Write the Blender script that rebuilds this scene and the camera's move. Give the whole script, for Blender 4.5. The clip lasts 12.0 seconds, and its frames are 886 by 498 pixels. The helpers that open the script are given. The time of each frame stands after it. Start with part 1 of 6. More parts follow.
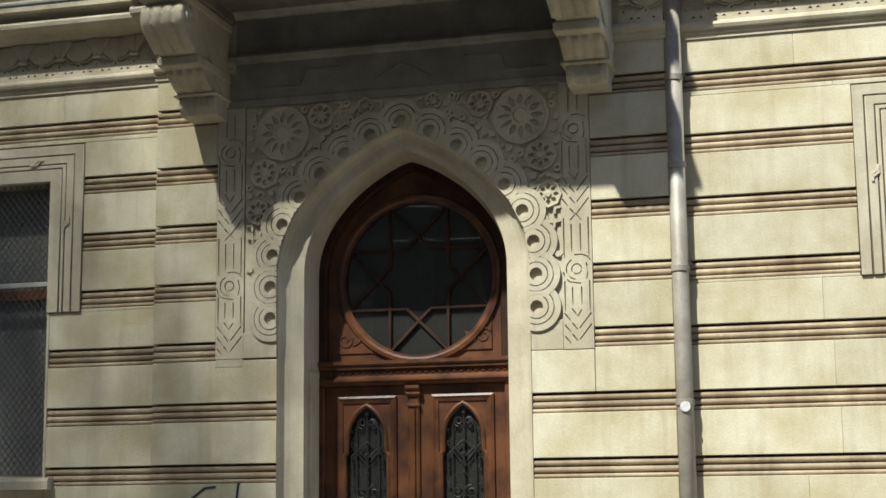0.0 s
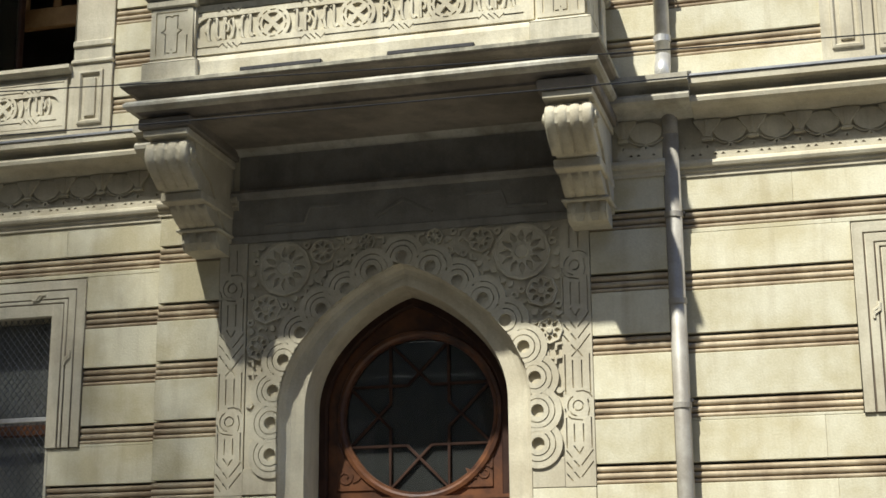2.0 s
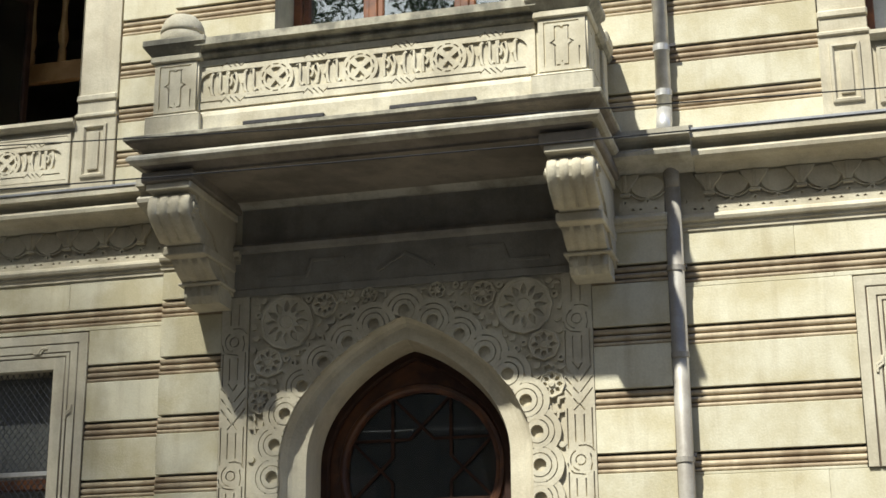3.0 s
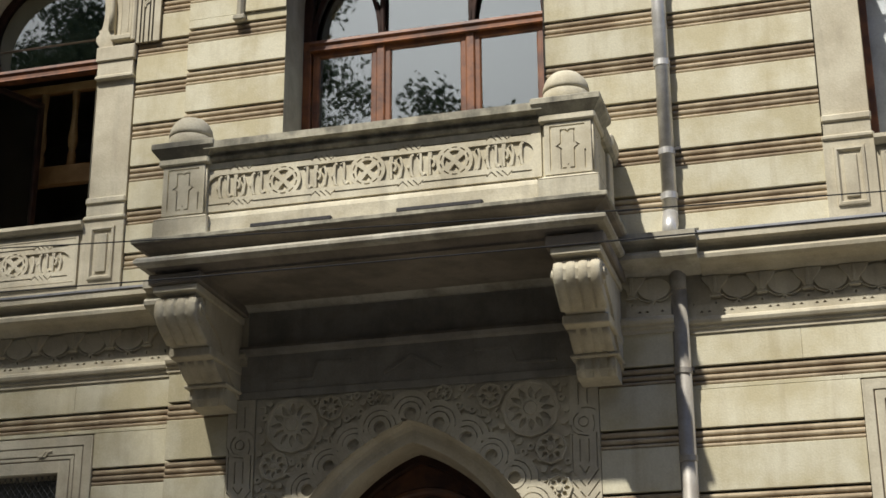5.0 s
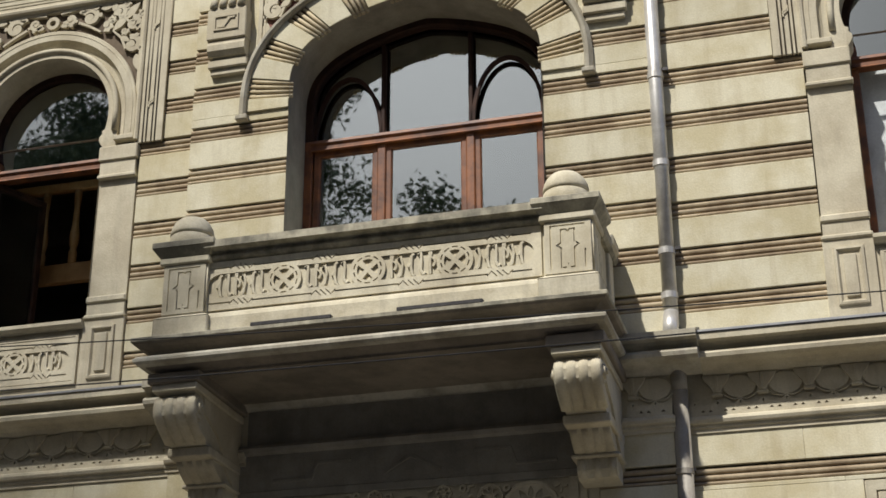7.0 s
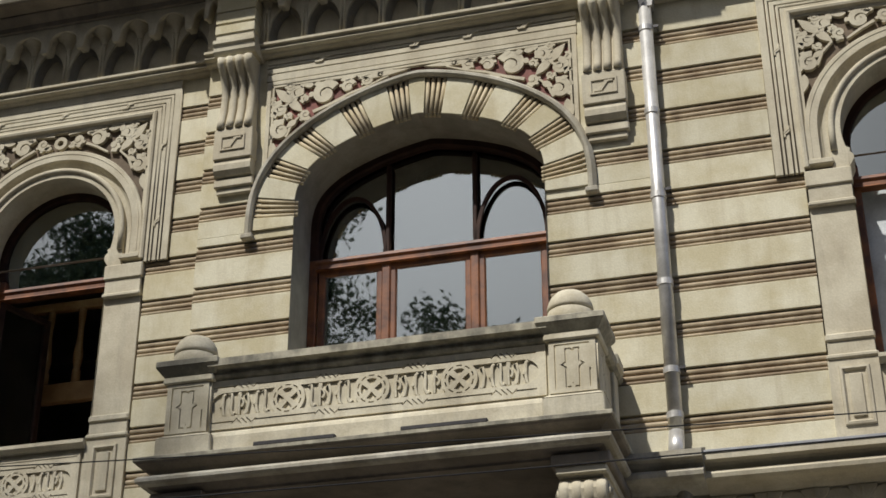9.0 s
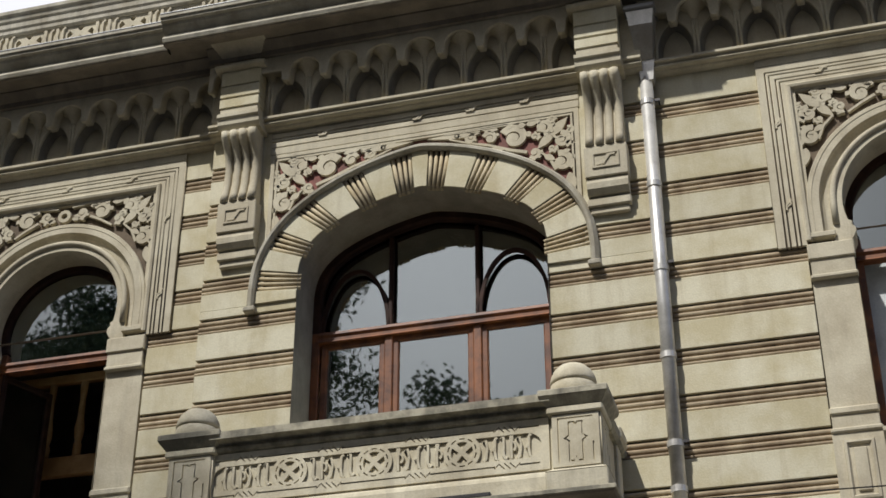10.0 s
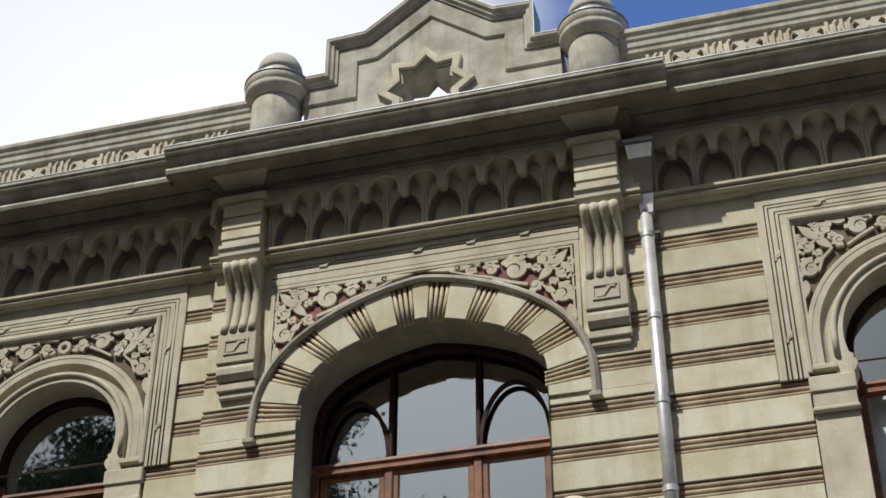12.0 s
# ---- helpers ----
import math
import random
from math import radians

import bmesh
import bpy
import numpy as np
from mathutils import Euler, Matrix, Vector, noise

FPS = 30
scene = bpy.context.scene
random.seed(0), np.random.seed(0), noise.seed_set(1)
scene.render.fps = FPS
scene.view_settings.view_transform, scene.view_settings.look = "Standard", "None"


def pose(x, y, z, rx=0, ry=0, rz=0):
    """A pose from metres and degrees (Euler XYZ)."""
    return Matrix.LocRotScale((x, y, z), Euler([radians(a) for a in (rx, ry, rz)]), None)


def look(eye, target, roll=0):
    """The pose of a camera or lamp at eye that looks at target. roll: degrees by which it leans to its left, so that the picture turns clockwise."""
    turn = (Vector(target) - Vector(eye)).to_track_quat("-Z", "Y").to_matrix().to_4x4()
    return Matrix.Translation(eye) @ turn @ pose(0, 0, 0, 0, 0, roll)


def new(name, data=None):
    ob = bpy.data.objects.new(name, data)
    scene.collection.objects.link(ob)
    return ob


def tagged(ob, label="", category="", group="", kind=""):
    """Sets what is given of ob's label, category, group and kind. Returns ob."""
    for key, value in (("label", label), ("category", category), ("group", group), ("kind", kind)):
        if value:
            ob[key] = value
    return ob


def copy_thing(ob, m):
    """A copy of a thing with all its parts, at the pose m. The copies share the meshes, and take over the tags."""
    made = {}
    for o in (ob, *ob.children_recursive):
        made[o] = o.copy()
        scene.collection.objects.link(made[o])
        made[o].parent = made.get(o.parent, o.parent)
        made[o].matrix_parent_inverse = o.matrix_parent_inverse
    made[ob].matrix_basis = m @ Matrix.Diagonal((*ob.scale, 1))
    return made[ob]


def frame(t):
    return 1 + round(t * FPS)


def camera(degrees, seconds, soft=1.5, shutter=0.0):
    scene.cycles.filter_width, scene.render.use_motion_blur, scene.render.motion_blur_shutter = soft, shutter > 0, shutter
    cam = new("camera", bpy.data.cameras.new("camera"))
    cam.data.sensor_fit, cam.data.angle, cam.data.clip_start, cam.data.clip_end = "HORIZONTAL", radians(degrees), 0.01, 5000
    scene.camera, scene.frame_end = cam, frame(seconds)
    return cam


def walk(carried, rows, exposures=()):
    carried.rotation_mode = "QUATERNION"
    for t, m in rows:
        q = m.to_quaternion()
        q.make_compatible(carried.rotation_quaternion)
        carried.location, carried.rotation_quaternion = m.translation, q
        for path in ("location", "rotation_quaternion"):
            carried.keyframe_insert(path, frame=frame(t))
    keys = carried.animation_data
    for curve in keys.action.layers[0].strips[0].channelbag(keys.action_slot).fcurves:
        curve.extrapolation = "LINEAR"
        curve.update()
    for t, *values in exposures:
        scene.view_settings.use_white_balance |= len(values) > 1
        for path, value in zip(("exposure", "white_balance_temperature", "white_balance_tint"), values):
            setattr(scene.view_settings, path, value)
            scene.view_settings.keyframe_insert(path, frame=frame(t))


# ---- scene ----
cam = camera(31.48, 12.0, soft=1.6)
EYE = (0.0, -12.5, 1.6)
# seconds, turn to the left, tilt upwards, roll (degrees): a hand-held tilt up the front
TURNS = [
    (0.0, 14.949, 9.379, -0.611),
    (0.5, 14.964, 10.730, -0.576),
    (1.0, 14.977, 12.166, -0.497),
    (1.5, 14.970, 13.406, -0.487),
    (2.0, 14.949, 14.327, -0.435),
    (2.5, 14.965, 15.266, -0.427),
    (3.0, 15.018, 16.278, -0.408),
    (5.0, 15.246, 20.011, -0.289),
    (5.5, 15.225, 20.857, -0.288),
    (6.0, 15.245, 21.770, -0.267),
    (6.5, 15.239, 22.734, -0.188),
    (7.0, 15.242, 23.622, -0.204),
    (9.0, 15.403, 27.953, -0.098),
    (9.5, 15.451, 29.186, -0.038),
    (10.0, 15.515, 30.608, -0.029),
    (10.5, 15.551, 32.089, -0.008),
    (11.0, 15.555, 33.401, 0.021),
    (11.5, 15.551, 34.447, 0.086),
    (12.0, 15.542, 35.399, 0.092),
]
EXPOSURES = [(0.0, 0.57, 6250, 9), (1.5, 0.63, 6200, 9), (3.0, 0.74, 6200, 9), (5.0, 0.21, 6350, 13), (5.5, 0.11, 6350, 14), (7.0, 0.13, 6350, 14), (9.0, -0.04, 6250, 14), (10.5, -0.12, 6150, 14), (12.0, -0.07, 6050, 13)]
walk(cam, [(t, pose(*EYE, 90 + tilt, 0, turn) @ pose(0, 0, 0, 0, 0, roll)) for t, turn, tilt, roll in TURNS], EXPOSURES)

# ---- light ----
SUN = Vector((-0.56, -1.33, 2.03)).normalized()
world = bpy.data.worlds.new("sky")
scene.world = world
world.use_nodes = True
wn, wl = world.node_tree.nodes, world.node_tree.links
sky = wn.new("ShaderNodeTexSky")
sky.sky_type, sky.sun_disc = "NISHITA", False
sky.ozone_density, sky.dust_density = 4.0, 0.4
sky.sun_elevation, sky.sun_rotation = math.asin(SUN.z), math.atan2(SUN.x, SUN.y)
coord = wn.new("ShaderNodeTexCoord")
cloud = wn.new("ShaderNodeTexNoise")
cloud.inputs["Scale"].default_value, cloud.inputs["Detail"].default_value, cloud.inputs["Roughness"].default_value = 1.5, 6.0, 0.55
shift = wn.new("ShaderNodeMapping")
shift.inputs["Location"].default_value = (0.55, 0.0, 0.2)
wl.new(coord.outputs["Generated"], shift.inputs["Vector"])
wl.new(shift.outputs[0], cloud.inputs["Vector"])
cover = wn.new("ShaderNodeValToRGB")
cover.color_ramp.elements[0].position, cover.color_ramp.elements[1].position = 0.42, 0.60
# a bank of cloud in the west, open sky in the east
split = wn.new("ShaderNodeSeparateXYZ")
aim = wn.new("ShaderNodeVectorMath")
aim.operation = "NORMALIZE"
wl.new(coord.outputs["Generated"], aim.inputs[0])
wl.new(aim.outputs[0], split.inputs[0])
bank = wn.new("ShaderNodeMapRange")
bank.inputs["From Min"].default_value, bank.inputs["From Max"].default_value = -0.34, -0.08
bank.inputs["To Min"].default_value, bank.inputs["To Max"].default_value = 0.36, -0.32
wl.new(split.outputs["X"], bank.inputs["Value"])
heap = wn.new("ShaderNodeMath")
heap.operation = "ADD"
wl.new(cloud.outputs["Fac"], heap.inputs[0])
wl.new(bank.outputs[0], heap.inputs[1])
# and thin cloud over the street side, under the sun
south = wn.new("ShaderNodeMapRange")
south.inputs["From Min"].default_value, south.inputs["From Max"].default_value = -0.55, -0.15
south.inputs["To Min"].default_value, south.inputs["To Max"].default_value = 0.42, 0.0
wl.new(split.outputs["Y"], south.inputs["Value"])
both = wn.new("ShaderNodeMath")
both.operation = "ADD"
wl.new(heap.outputs[0], both.inputs[0])
wl.new(south.outputs[0], both.inputs[1])
wl.new(both.outputs[0], cover.inputs["Fac"])
# clouds shine most below the sun and, lit from the front, in the north
def lobe(direction, power, gain):
    dot = wn.new("ShaderNodeVectorMath")
    dot.operation = "DOT_PRODUCT"
    unit = wn.new("ShaderNodeVectorMath")
    unit.operation = "NORMALIZE"
    wl.new(coord.outputs["Generated"], unit.inputs[0])
    wl.new(unit.outputs[0], dot.inputs[0])
    dot.inputs[1].default_value = Vector(direction).normalized()
    top = wn.new("ShaderNodeMath")
    top.operation = "MAXIMUM"
    wl.new(dot.outputs["Value"], top.inputs[0])
    top.inputs[1].default_value = 0.0
    power_node = wn.new("ShaderNodeMath")
    power_node.operation = "POWER"
    wl.new(top.outputs[0], power_node.inputs[0])
    power_node.inputs[1].default_value = power
    mul = wn.new("ShaderNodeMath")
    mul.operation = "MULTIPLY"
    wl.new(power_node.outputs[0], mul.inputs[0])
    mul.inputs[1].default_value = gain
    return mul.outputs[0]


glow = wn.new("ShaderNodeMath")
glow.operation = "ADD"
wl.new(lobe((-0.25, -0.77, 0.61), 16.0, 20.0), glow.inputs[0])
wl.new(lobe((-0.35, 0.75, 0.55), 7.0, 18.0), glow.inputs[1])
level = wn.new("ShaderNodeMath")
level.operation = "ADD"
wl.new(glow.outputs[0], level.inputs[0])
level.inputs[1].default_value = 1.15
white = wn.new("ShaderNodeVectorMath")
white.operation = "SCALE"
white.inputs[0].default_value = (0.99, 0.99, 0.985)
wl.new(level.outputs[0], white.inputs["Scale"])
mixed = wn.new("ShaderNodeMixRGB")
wl.new(cover.outputs["Color"], mixed.inputs["Fac"])
blue = wn.new("ShaderNodeVectorMath")
blue.operation = "MULTIPLY"
blue.inputs[1].default_value = (2.2, 2.3, 2.8)
wl.new(sky.outputs[0], blue.inputs[0])
wl.new(blue.outputs[0], mixed.inputs["Color1"])
wl.new(white.outputs[0], mixed.inputs["Color2"])
wl.new(mixed.outputs[0], wn["Background"].inputs["Color"])
wn["Background"].inputs["Strength"].default_value = 0.06

sun = new("sun", bpy.data.lights.new("sun", "SUN"))
sun.data.energy, sun.data.angle, sun.data.color = 5.0, radians(1.0), (1.0, 0.98, 0.90)
sun.matrix_world = look(SUN * 40, (0, 0, 0))


# ---- materials ----
def material(name, base, rough=0.8, metal=0.0, second=None, scale=1.5, grain=60.0, bump=0.25, spread=0.10, streak=0.0, streak_colour=(0.10, 0.09, 0.07), depth=0.01):
    """A surface with broad patches, fine grain, relief, a slight change from piece to piece, and rain streaks."""
    m = bpy.data.materials.new(name)
    m.use_nodes = True
    n, l = m.node_tree.nodes, m.node_tree.links
    p = n["Principled BSDF"]
    p.inputs["Roughness"].default_value, p.inputs["Metallic"].default_value = rough, metal
    co = n.new("ShaderNodeTexCoord")
    geo = n.new("ShaderNodeNewGeometry")
    broad = n.new("ShaderNodeTexNoise")
    broad.inputs["Scale"].default_value, broad.inputs["Detail"].default_value, broad.inputs["Roughness"].default_value = scale, 5.0, 0.6
    fine = n.new("ShaderNodeTexNoise")
    fine.inputs["Scale"].default_value, fine.inputs["Detail"].default_value = grain, 4.0
    l.new(geo.outputs["Position"], broad.inputs["Vector"])
    l.new(geo.outputs["Position"], fine.inputs["Vector"])
    second = second or tuple(c * 0.72 for c in base)
    ramp = n.new("ShaderNodeValToRGB")
    ramp.color_ramp.elements[0].position, ramp.color_ramp.elements[1].position = 0.39, 0.61
    ramp.color_ramp.elements[0].color, ramp.color_ramp.elements[1].color = (*second, 1), (*base, 1)
    l.new(broad.outputs["Fac"], ramp.inputs["Fac"])
    last = ramp.outputs["Color"]
    if streak:
        sm = n.new("ShaderNodeMapping")
        sm.inputs["Scale"].default_value = (7.0, 7.0, 0.9)
        l.new(geo.outputs["Position"], sm.inputs["Vector"])
        sn = n.new("ShaderNodeTexNoise")
        sn.inputs["Scale"].default_value, sn.inputs["Detail"].default_value, sn.inputs["Roughness"].default_value = 1.0, 6.0, 0.65
        l.new(sm.outputs[0], sn.inputs["Vector"])
        sr = n.new("ShaderNodeMapRange")
        sr.inputs["From Min"].default_value, sr.inputs["From Max"].default_value, sr.inputs["To Max"].default_value = 0.50, 0.78, streak
        l.new(sn.outputs["Fac"], sr.inputs["Value"])
        sx = n.new("ShaderNodeMixRGB")
        sx.inputs["Color2"].default_value = (*streak_colour, 1)
        l.new(sr.outputs[0], sx.inputs["Fac"])
        l.new(last, sx.inputs["Color1"])
        last = sx.outputs[0]
    info = n.new("ShaderNodeObjectInfo")
    vary = n.new("ShaderNodeMapRange")
    vary.inputs["To Min"].default_value, vary.inputs["To Max"].default_value = 1.0 - spread, 1.0 + spread
    l.new(info.outputs["Random"], vary.inputs["Value"])
    spk = n.new("ShaderNodeMapRange")
    spk.inputs["From Min"].default_value, spk.inputs["From Max"].default_value = 0.3, 0.7
    spk.inputs["To Min"].default_value, spk.inputs["To Max"].default_value = 0.93, 1.05
    l.new(fine.outputs["Fac"], spk.inputs["Value"])
    mul = n.new("ShaderNodeMath")
    mul.operation = "MULTIPLY"
    l.new(vary.outputs[0], mul.inputs[0])
    l.new(spk.outputs[0], mul.inputs[1])
    tone = n.new("ShaderNodeVectorMath")
    tone.operation = "SCALE"
    l.new(last, tone.inputs[0])
    l.new(mul.outputs[0], tone.inputs["Scale"])
    l.new(tone.outputs[0], p.inputs["Base Color"])
    if bump:
        add = n.new("ShaderNodeMath")
        add.operation = "MULTIPLY_ADD"
        l.new(broad.outputs["Fac"], add.inputs[0])
        add.inputs[1].default_value = 1.5
        l.new(fine.outputs["Fac"], add.inputs[2])
        b = n.new("ShaderNodeBump")
        b.inputs["Strength"].default_value, b.inputs["Distance"].default_value = bump, depth
        l.new(add.outputs[0], b.inputs["Height"])
        l.new(b.outputs[0], p.inputs["Normal"])
    return m


STONE = material("cream_limestone", (0.60, 0.555, 0.40), 0.88, second=(0.475, 0.415, 0.255), scale=1.7, streak=0.5, streak_colour=(0.34, 0.275, 0.16), spread=0.07)
TRIM = material("carved_grey_stone", (0.545, 0.492, 0.355), 0.88, second=(0.43, 0.375, 0.26), scale=2.2, streak=0.45, streak_colour=(0.24, 0.21, 0.16), spread=0.04)
BALC = material("cleaner_cream_stone", (0.60, 0.545, 0.395), 0.88, second=(0.45, 0.395, 0.27), scale=3.0, streak=0.55, streak_colour=(0.26, 0.23, 0.17), spread=0.04)
BEAD = material("stained_stone_bead", (0.45, 0.365, 0.235), 0.88, second=(0.27, 0.20, 0.12), scale=2.4, streak=0.6, streak_colour=(0.15, 0.10, 0.055), spread=0.16)
# dark joint colour, also painted shade on the grounds behind carving
BACK = material("dark_joint_shade_stone", (0.17, 0.128, 0.085), 0.95, second=(0.10, 0.075, 0.05), scale=3.0, spread=0.0)
CORNICE = material("weathered_cornice_stone", (0.50, 0.465, 0.365), 0.9, second=(0.33, 0.295, 0.215), scale=2.6, streak=0.7, streak_colour=(0.16, 0.145, 0.12), spread=0.04)
MOSSY = material("lichen_stained_stone", (0.44, 0.40, 0.29), 0.92, second=(0.20, 0.185, 0.135), scale=5.0, streak=0.7, streak_colour=(0.10, 0.09, 0.07), spread=0.03)
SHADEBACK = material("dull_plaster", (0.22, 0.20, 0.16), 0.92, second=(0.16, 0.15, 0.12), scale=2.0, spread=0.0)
# sooty stone, darkened further to hold the shade under balcony and cornice
SOOTSHADE = material("sooty_shaded_stone", (0.26, 0.22, 0.165), 0.92, second=(0.16, 0.135, 0.10), scale=1.6, streak=0.5, streak_colour=(0.09, 0.08, 0.065), spread=0.0)
RED = material("faded_red_paint", (0.24, 0.095, 0.075), 0.9, second=(0.16, 0.075, 0.06), scale=6.0, spread=0.0)
WOOD = material("varnished_oak", (0.14, 0.052, 0.017), 0.45, second=(0.05, 0.018, 0.007), scale=4.0, grain=90, bump=0.12, streak=0.6, streak_colour=(0.06, 0.02, 0.008), spread=0.12)
WOODW = material("red_brown_window_wood", (0.22, 0.075, 0.019), 0.55, second=(0.095, 0.033, 0.011), scale=5.0, grain=90, bump=0.10, streak=0.5, streak_colour=(0.07, 0.022, 0.012), spread=0.08)
# dark wood of the star bars; on arched heads it imitates shade
DARKWOOD = material("dark_shaded_wood", (0.055, 0.028, 0.018), 0.6, second=(0.032, 0.017, 0.012), scale=5.0, grain=90, bump=0.12, spread=0.1)
PIPELOW = material("dull_painted_shaded_zinc", (0.36, 0.33, 0.27), 0.55, 0.15, second=(0.28, 0.25, 0.20), scale=5.0, bump=0.05, streak=0.5, streak_colour=(0.17, 0.14, 0.10), spread=0.05)
PIPE = material("weathered_zinc", (0.62, 0.60, 0.55), 0.38, 0.45, second=(0.50, 0.48, 0.43), scale=6.0, bump=0.05, streak=0.4, streak_colour=(0.22, 0.19, 0.15), spread=0.05)
IRON = material("dark_iron", (0.045, 0.042, 0.040), 0.5, 0.6, scale=20, bump=0.1)
GREYMETAL = material("grey_steel_mesh", (0.12, 0.12, 0.115), 0.5, 0.7, scale=20, bump=0.0)
SHEET = material("galvanised_flashing", (0.36, 0.36, 0.355), 0.5, 0.5, scale=5, bump=0.05)
ROOM = material("dim_room_plaster", (0.36, 0.31, 0.25), 0.9, scale=2)
FLUTE = material("ochre_stained_flutes", (0.54, 0.46, 0.30), 0.88, second=(0.40, 0.32, 0.19), scale=4.0, streak=0.4, streak_colour=(0.22, 0.16, 0.09), spread=0.1)
# grimy stone, its base darkened to carry the shade of recesses
GRIMESHADE = material("grimy_shaded_stone", (0.30, 0.275, 0.22), 0.92, second=(0.22, 0.20, 0.16), scale=3.0, streak=0.5, streak_colour=(0.14, 0.125, 0.10), spread=0.05)
CURTAIN = material("white_net_curtain", (0.66, 0.69, 0.67), 0.9, scale=3, bump=0.2)
ASPHALT = material("asphalt", (0.085, 0.082, 0.076), 0.9, scale=0.8, bump=0.3)
PAVING = material("pavement_stone", (0.24, 0.22, 0.185), 0.9, scale=1.2, bump=0.3)
BARK = material("bark", (0.12, 0.09, 0.065), 0.95, scale=8, bump=0.6)
LEAF = material("leaf", (0.095, 0.12, 0.055), 0.6, second=(0.06, 0.085, 0.035), scale=3, bump=0.0, spread=0.1)
BLACK = material("black_cable", (0.025, 0.025, 0.025), 0.42, scale=10, bump=0.0)
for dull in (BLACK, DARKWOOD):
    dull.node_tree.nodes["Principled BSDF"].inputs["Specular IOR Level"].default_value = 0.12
PAINT = material("dark_spray_paint", (0.03, 0.03, 0.035), 0.6, scale=10, bump=0.0)
WHITE = material("white_enamel", (0.75, 0.75, 0.72), 0.5, scale=10, bump=0.0)


def glass(name, tint, alpha, dust_haze=0.0):
    """Thin window glass: a mirror-like coat over a clear pane."""
    m = bpy.data.materials.new(name)
    m.use_nodes = True
    n, l = m.node_tree.nodes, m.node_tree.links
    out = n["Material Output"]
    n.remove(n["Principled BSDF"])
    clear, gloss, mix, fres = n.new("ShaderNodeBsdfTransparent"), n.new("ShaderNodeBsdfGlossy"), n.new("ShaderNodeMixShader"), n.new("ShaderNodeFresnel")
    clear.inputs["Color"].default_value = (*tint, 1)
    gloss.inputs["Roughness"].default_value = 0.018
    gloss.inputs["Color"].default_value = (0.94, 1.0, 0.975, 1)
    fres.inputs["IOR"].default_value = alpha
    wave, bmp = n.new("ShaderNodeTexNoise"), n.new("ShaderNodeBump")
    wave.inputs["Scale"].default_value = 1.6
    bmp.inputs["Strength"].default_value, bmp.inputs["Distance"].default_value = 0.05, 0.006
    geo = n.new("ShaderNodeNewGeometry")
    l.new(geo.outputs["Position"], wave.inputs["Vector"])
    l.new(wave.outputs["Fac"], bmp.inputs["Height"])
    l.new(bmp.outputs[0], gloss.inputs["Normal"])
    l.new(fres.outputs[0], mix.inputs["Fac"])
    l.new(clear.outputs[0], mix.inputs[1])
    l.new(gloss.outputs[0], mix.inputs[2])
    film, top = n.new("ShaderNodeBsdfDiffuse"), n.new("ShaderNodeMixShader")
    film.inputs["Color"].default_value = (0.40, 0.40, 0.36, 1)
    if not dust_haze:
        l.new(mix.outputs[0], out.inputs["Surface"])
        return m
    top.inputs["Fac"].default_value = dust_haze
    l.new(mix.outputs[0], top.inputs[1])
    l.new(film.outputs[0], top.inputs[2])
    l.new(top.outputs[0], out.inputs["Surface"])
    return m


GLASS = glass("window_glass", (0.96, 0.97, 0.965), 3.7)
DOORGLASS = glass("dusty_door_glass", (0.35, 0.37, 0.37), 1.8, 0.045)
# strong grey film stands in for street reflections on the low panes
LOWGLASS = glass("reflection_grey_glass", (0.6, 0.6, 0.6), 1.9, 0.42)


# ---- building kit ----
def mesh_of(bm, name="mesh", smooth=False):
    me = bpy.data.meshes.new(name)
    bmesh.ops.recalc_face_normals(bm, faces=bm.faces[:])
    if smooth:
        for f in bm.faces:
            f.smooth = True
    bm.to_mesh(me)
    bm.free()
    return me


def part(name, data, mat, parent=None, label="", smooth=False):
    """Links a bmesh or a mesh as one object under a thing or part."""
    if isinstance(data, bmesh.types.BMesh):
        data = mesh_of(data, name, smooth)
    if not data.materials:
        data.materials.append(mat)
    ob = new(name, data)
    if parent:
        ob.parent = parent
    if label:
        tagged(ob, label)
    if data.materials[0].name.endswith("glass"):
        ob.visible_shadow = False
    return ob


def thing(name, label, category, group="", kind=""):
    return tagged(new(name), label, category, group, kind)


def add_box(bm, x0, x1, y0, y1, z0, z1, bevel=0.0):
    r = bmesh.ops.create_cube(bm, size=1.0)
    for v in r["verts"]:
        v.co = Vector(((x0 + x1) / 2 + v.co.x * (x1 - x0), (y0 + y1) / 2 + v.co.y * (y1 - y0), (z0 + z1) / 2 + v.co.z * (z1 - z0)))
    if bevel:
        edges = list({e for v in r["verts"] for e in v.link_edges})
        bmesh.ops.bevel(bm, geom=edges, offset=bevel, segments=1, affect="EDGES")
    return bm


def box(x0, x1, y0, y1, z0, z1, bevel=0.0):
    return add_box(bmesh.new(), x0, x1, y0, y1, z0, z1, bevel)


def add_run(bm, prof, x0, x1, m0=0.0, m1=0.0):
    """Extrudes a closed outline of (y, z) along x; m0, m1: mitres, metres of x for each metre of y."""
    a = [bm.verts.new((x0 + m0 * y, y, z)) for y, z in prof]
    b = [bm.verts.new((x1 + m1 * y, y, z)) for y, z in prof]
    k = len(prof)
    for i in range(k):
        bm.faces.new((a[i], a[(i + 1) % k], b[(i + 1) % k], b[i]))
    bm.faces.new(a[::-1])
    bm.faces.new(b)
    return bm


def run(prof, x0, x1, m0=0.0, m1=0.0):
    return add_run(bmesh.new(), prof, x0, x1, m0, m1)


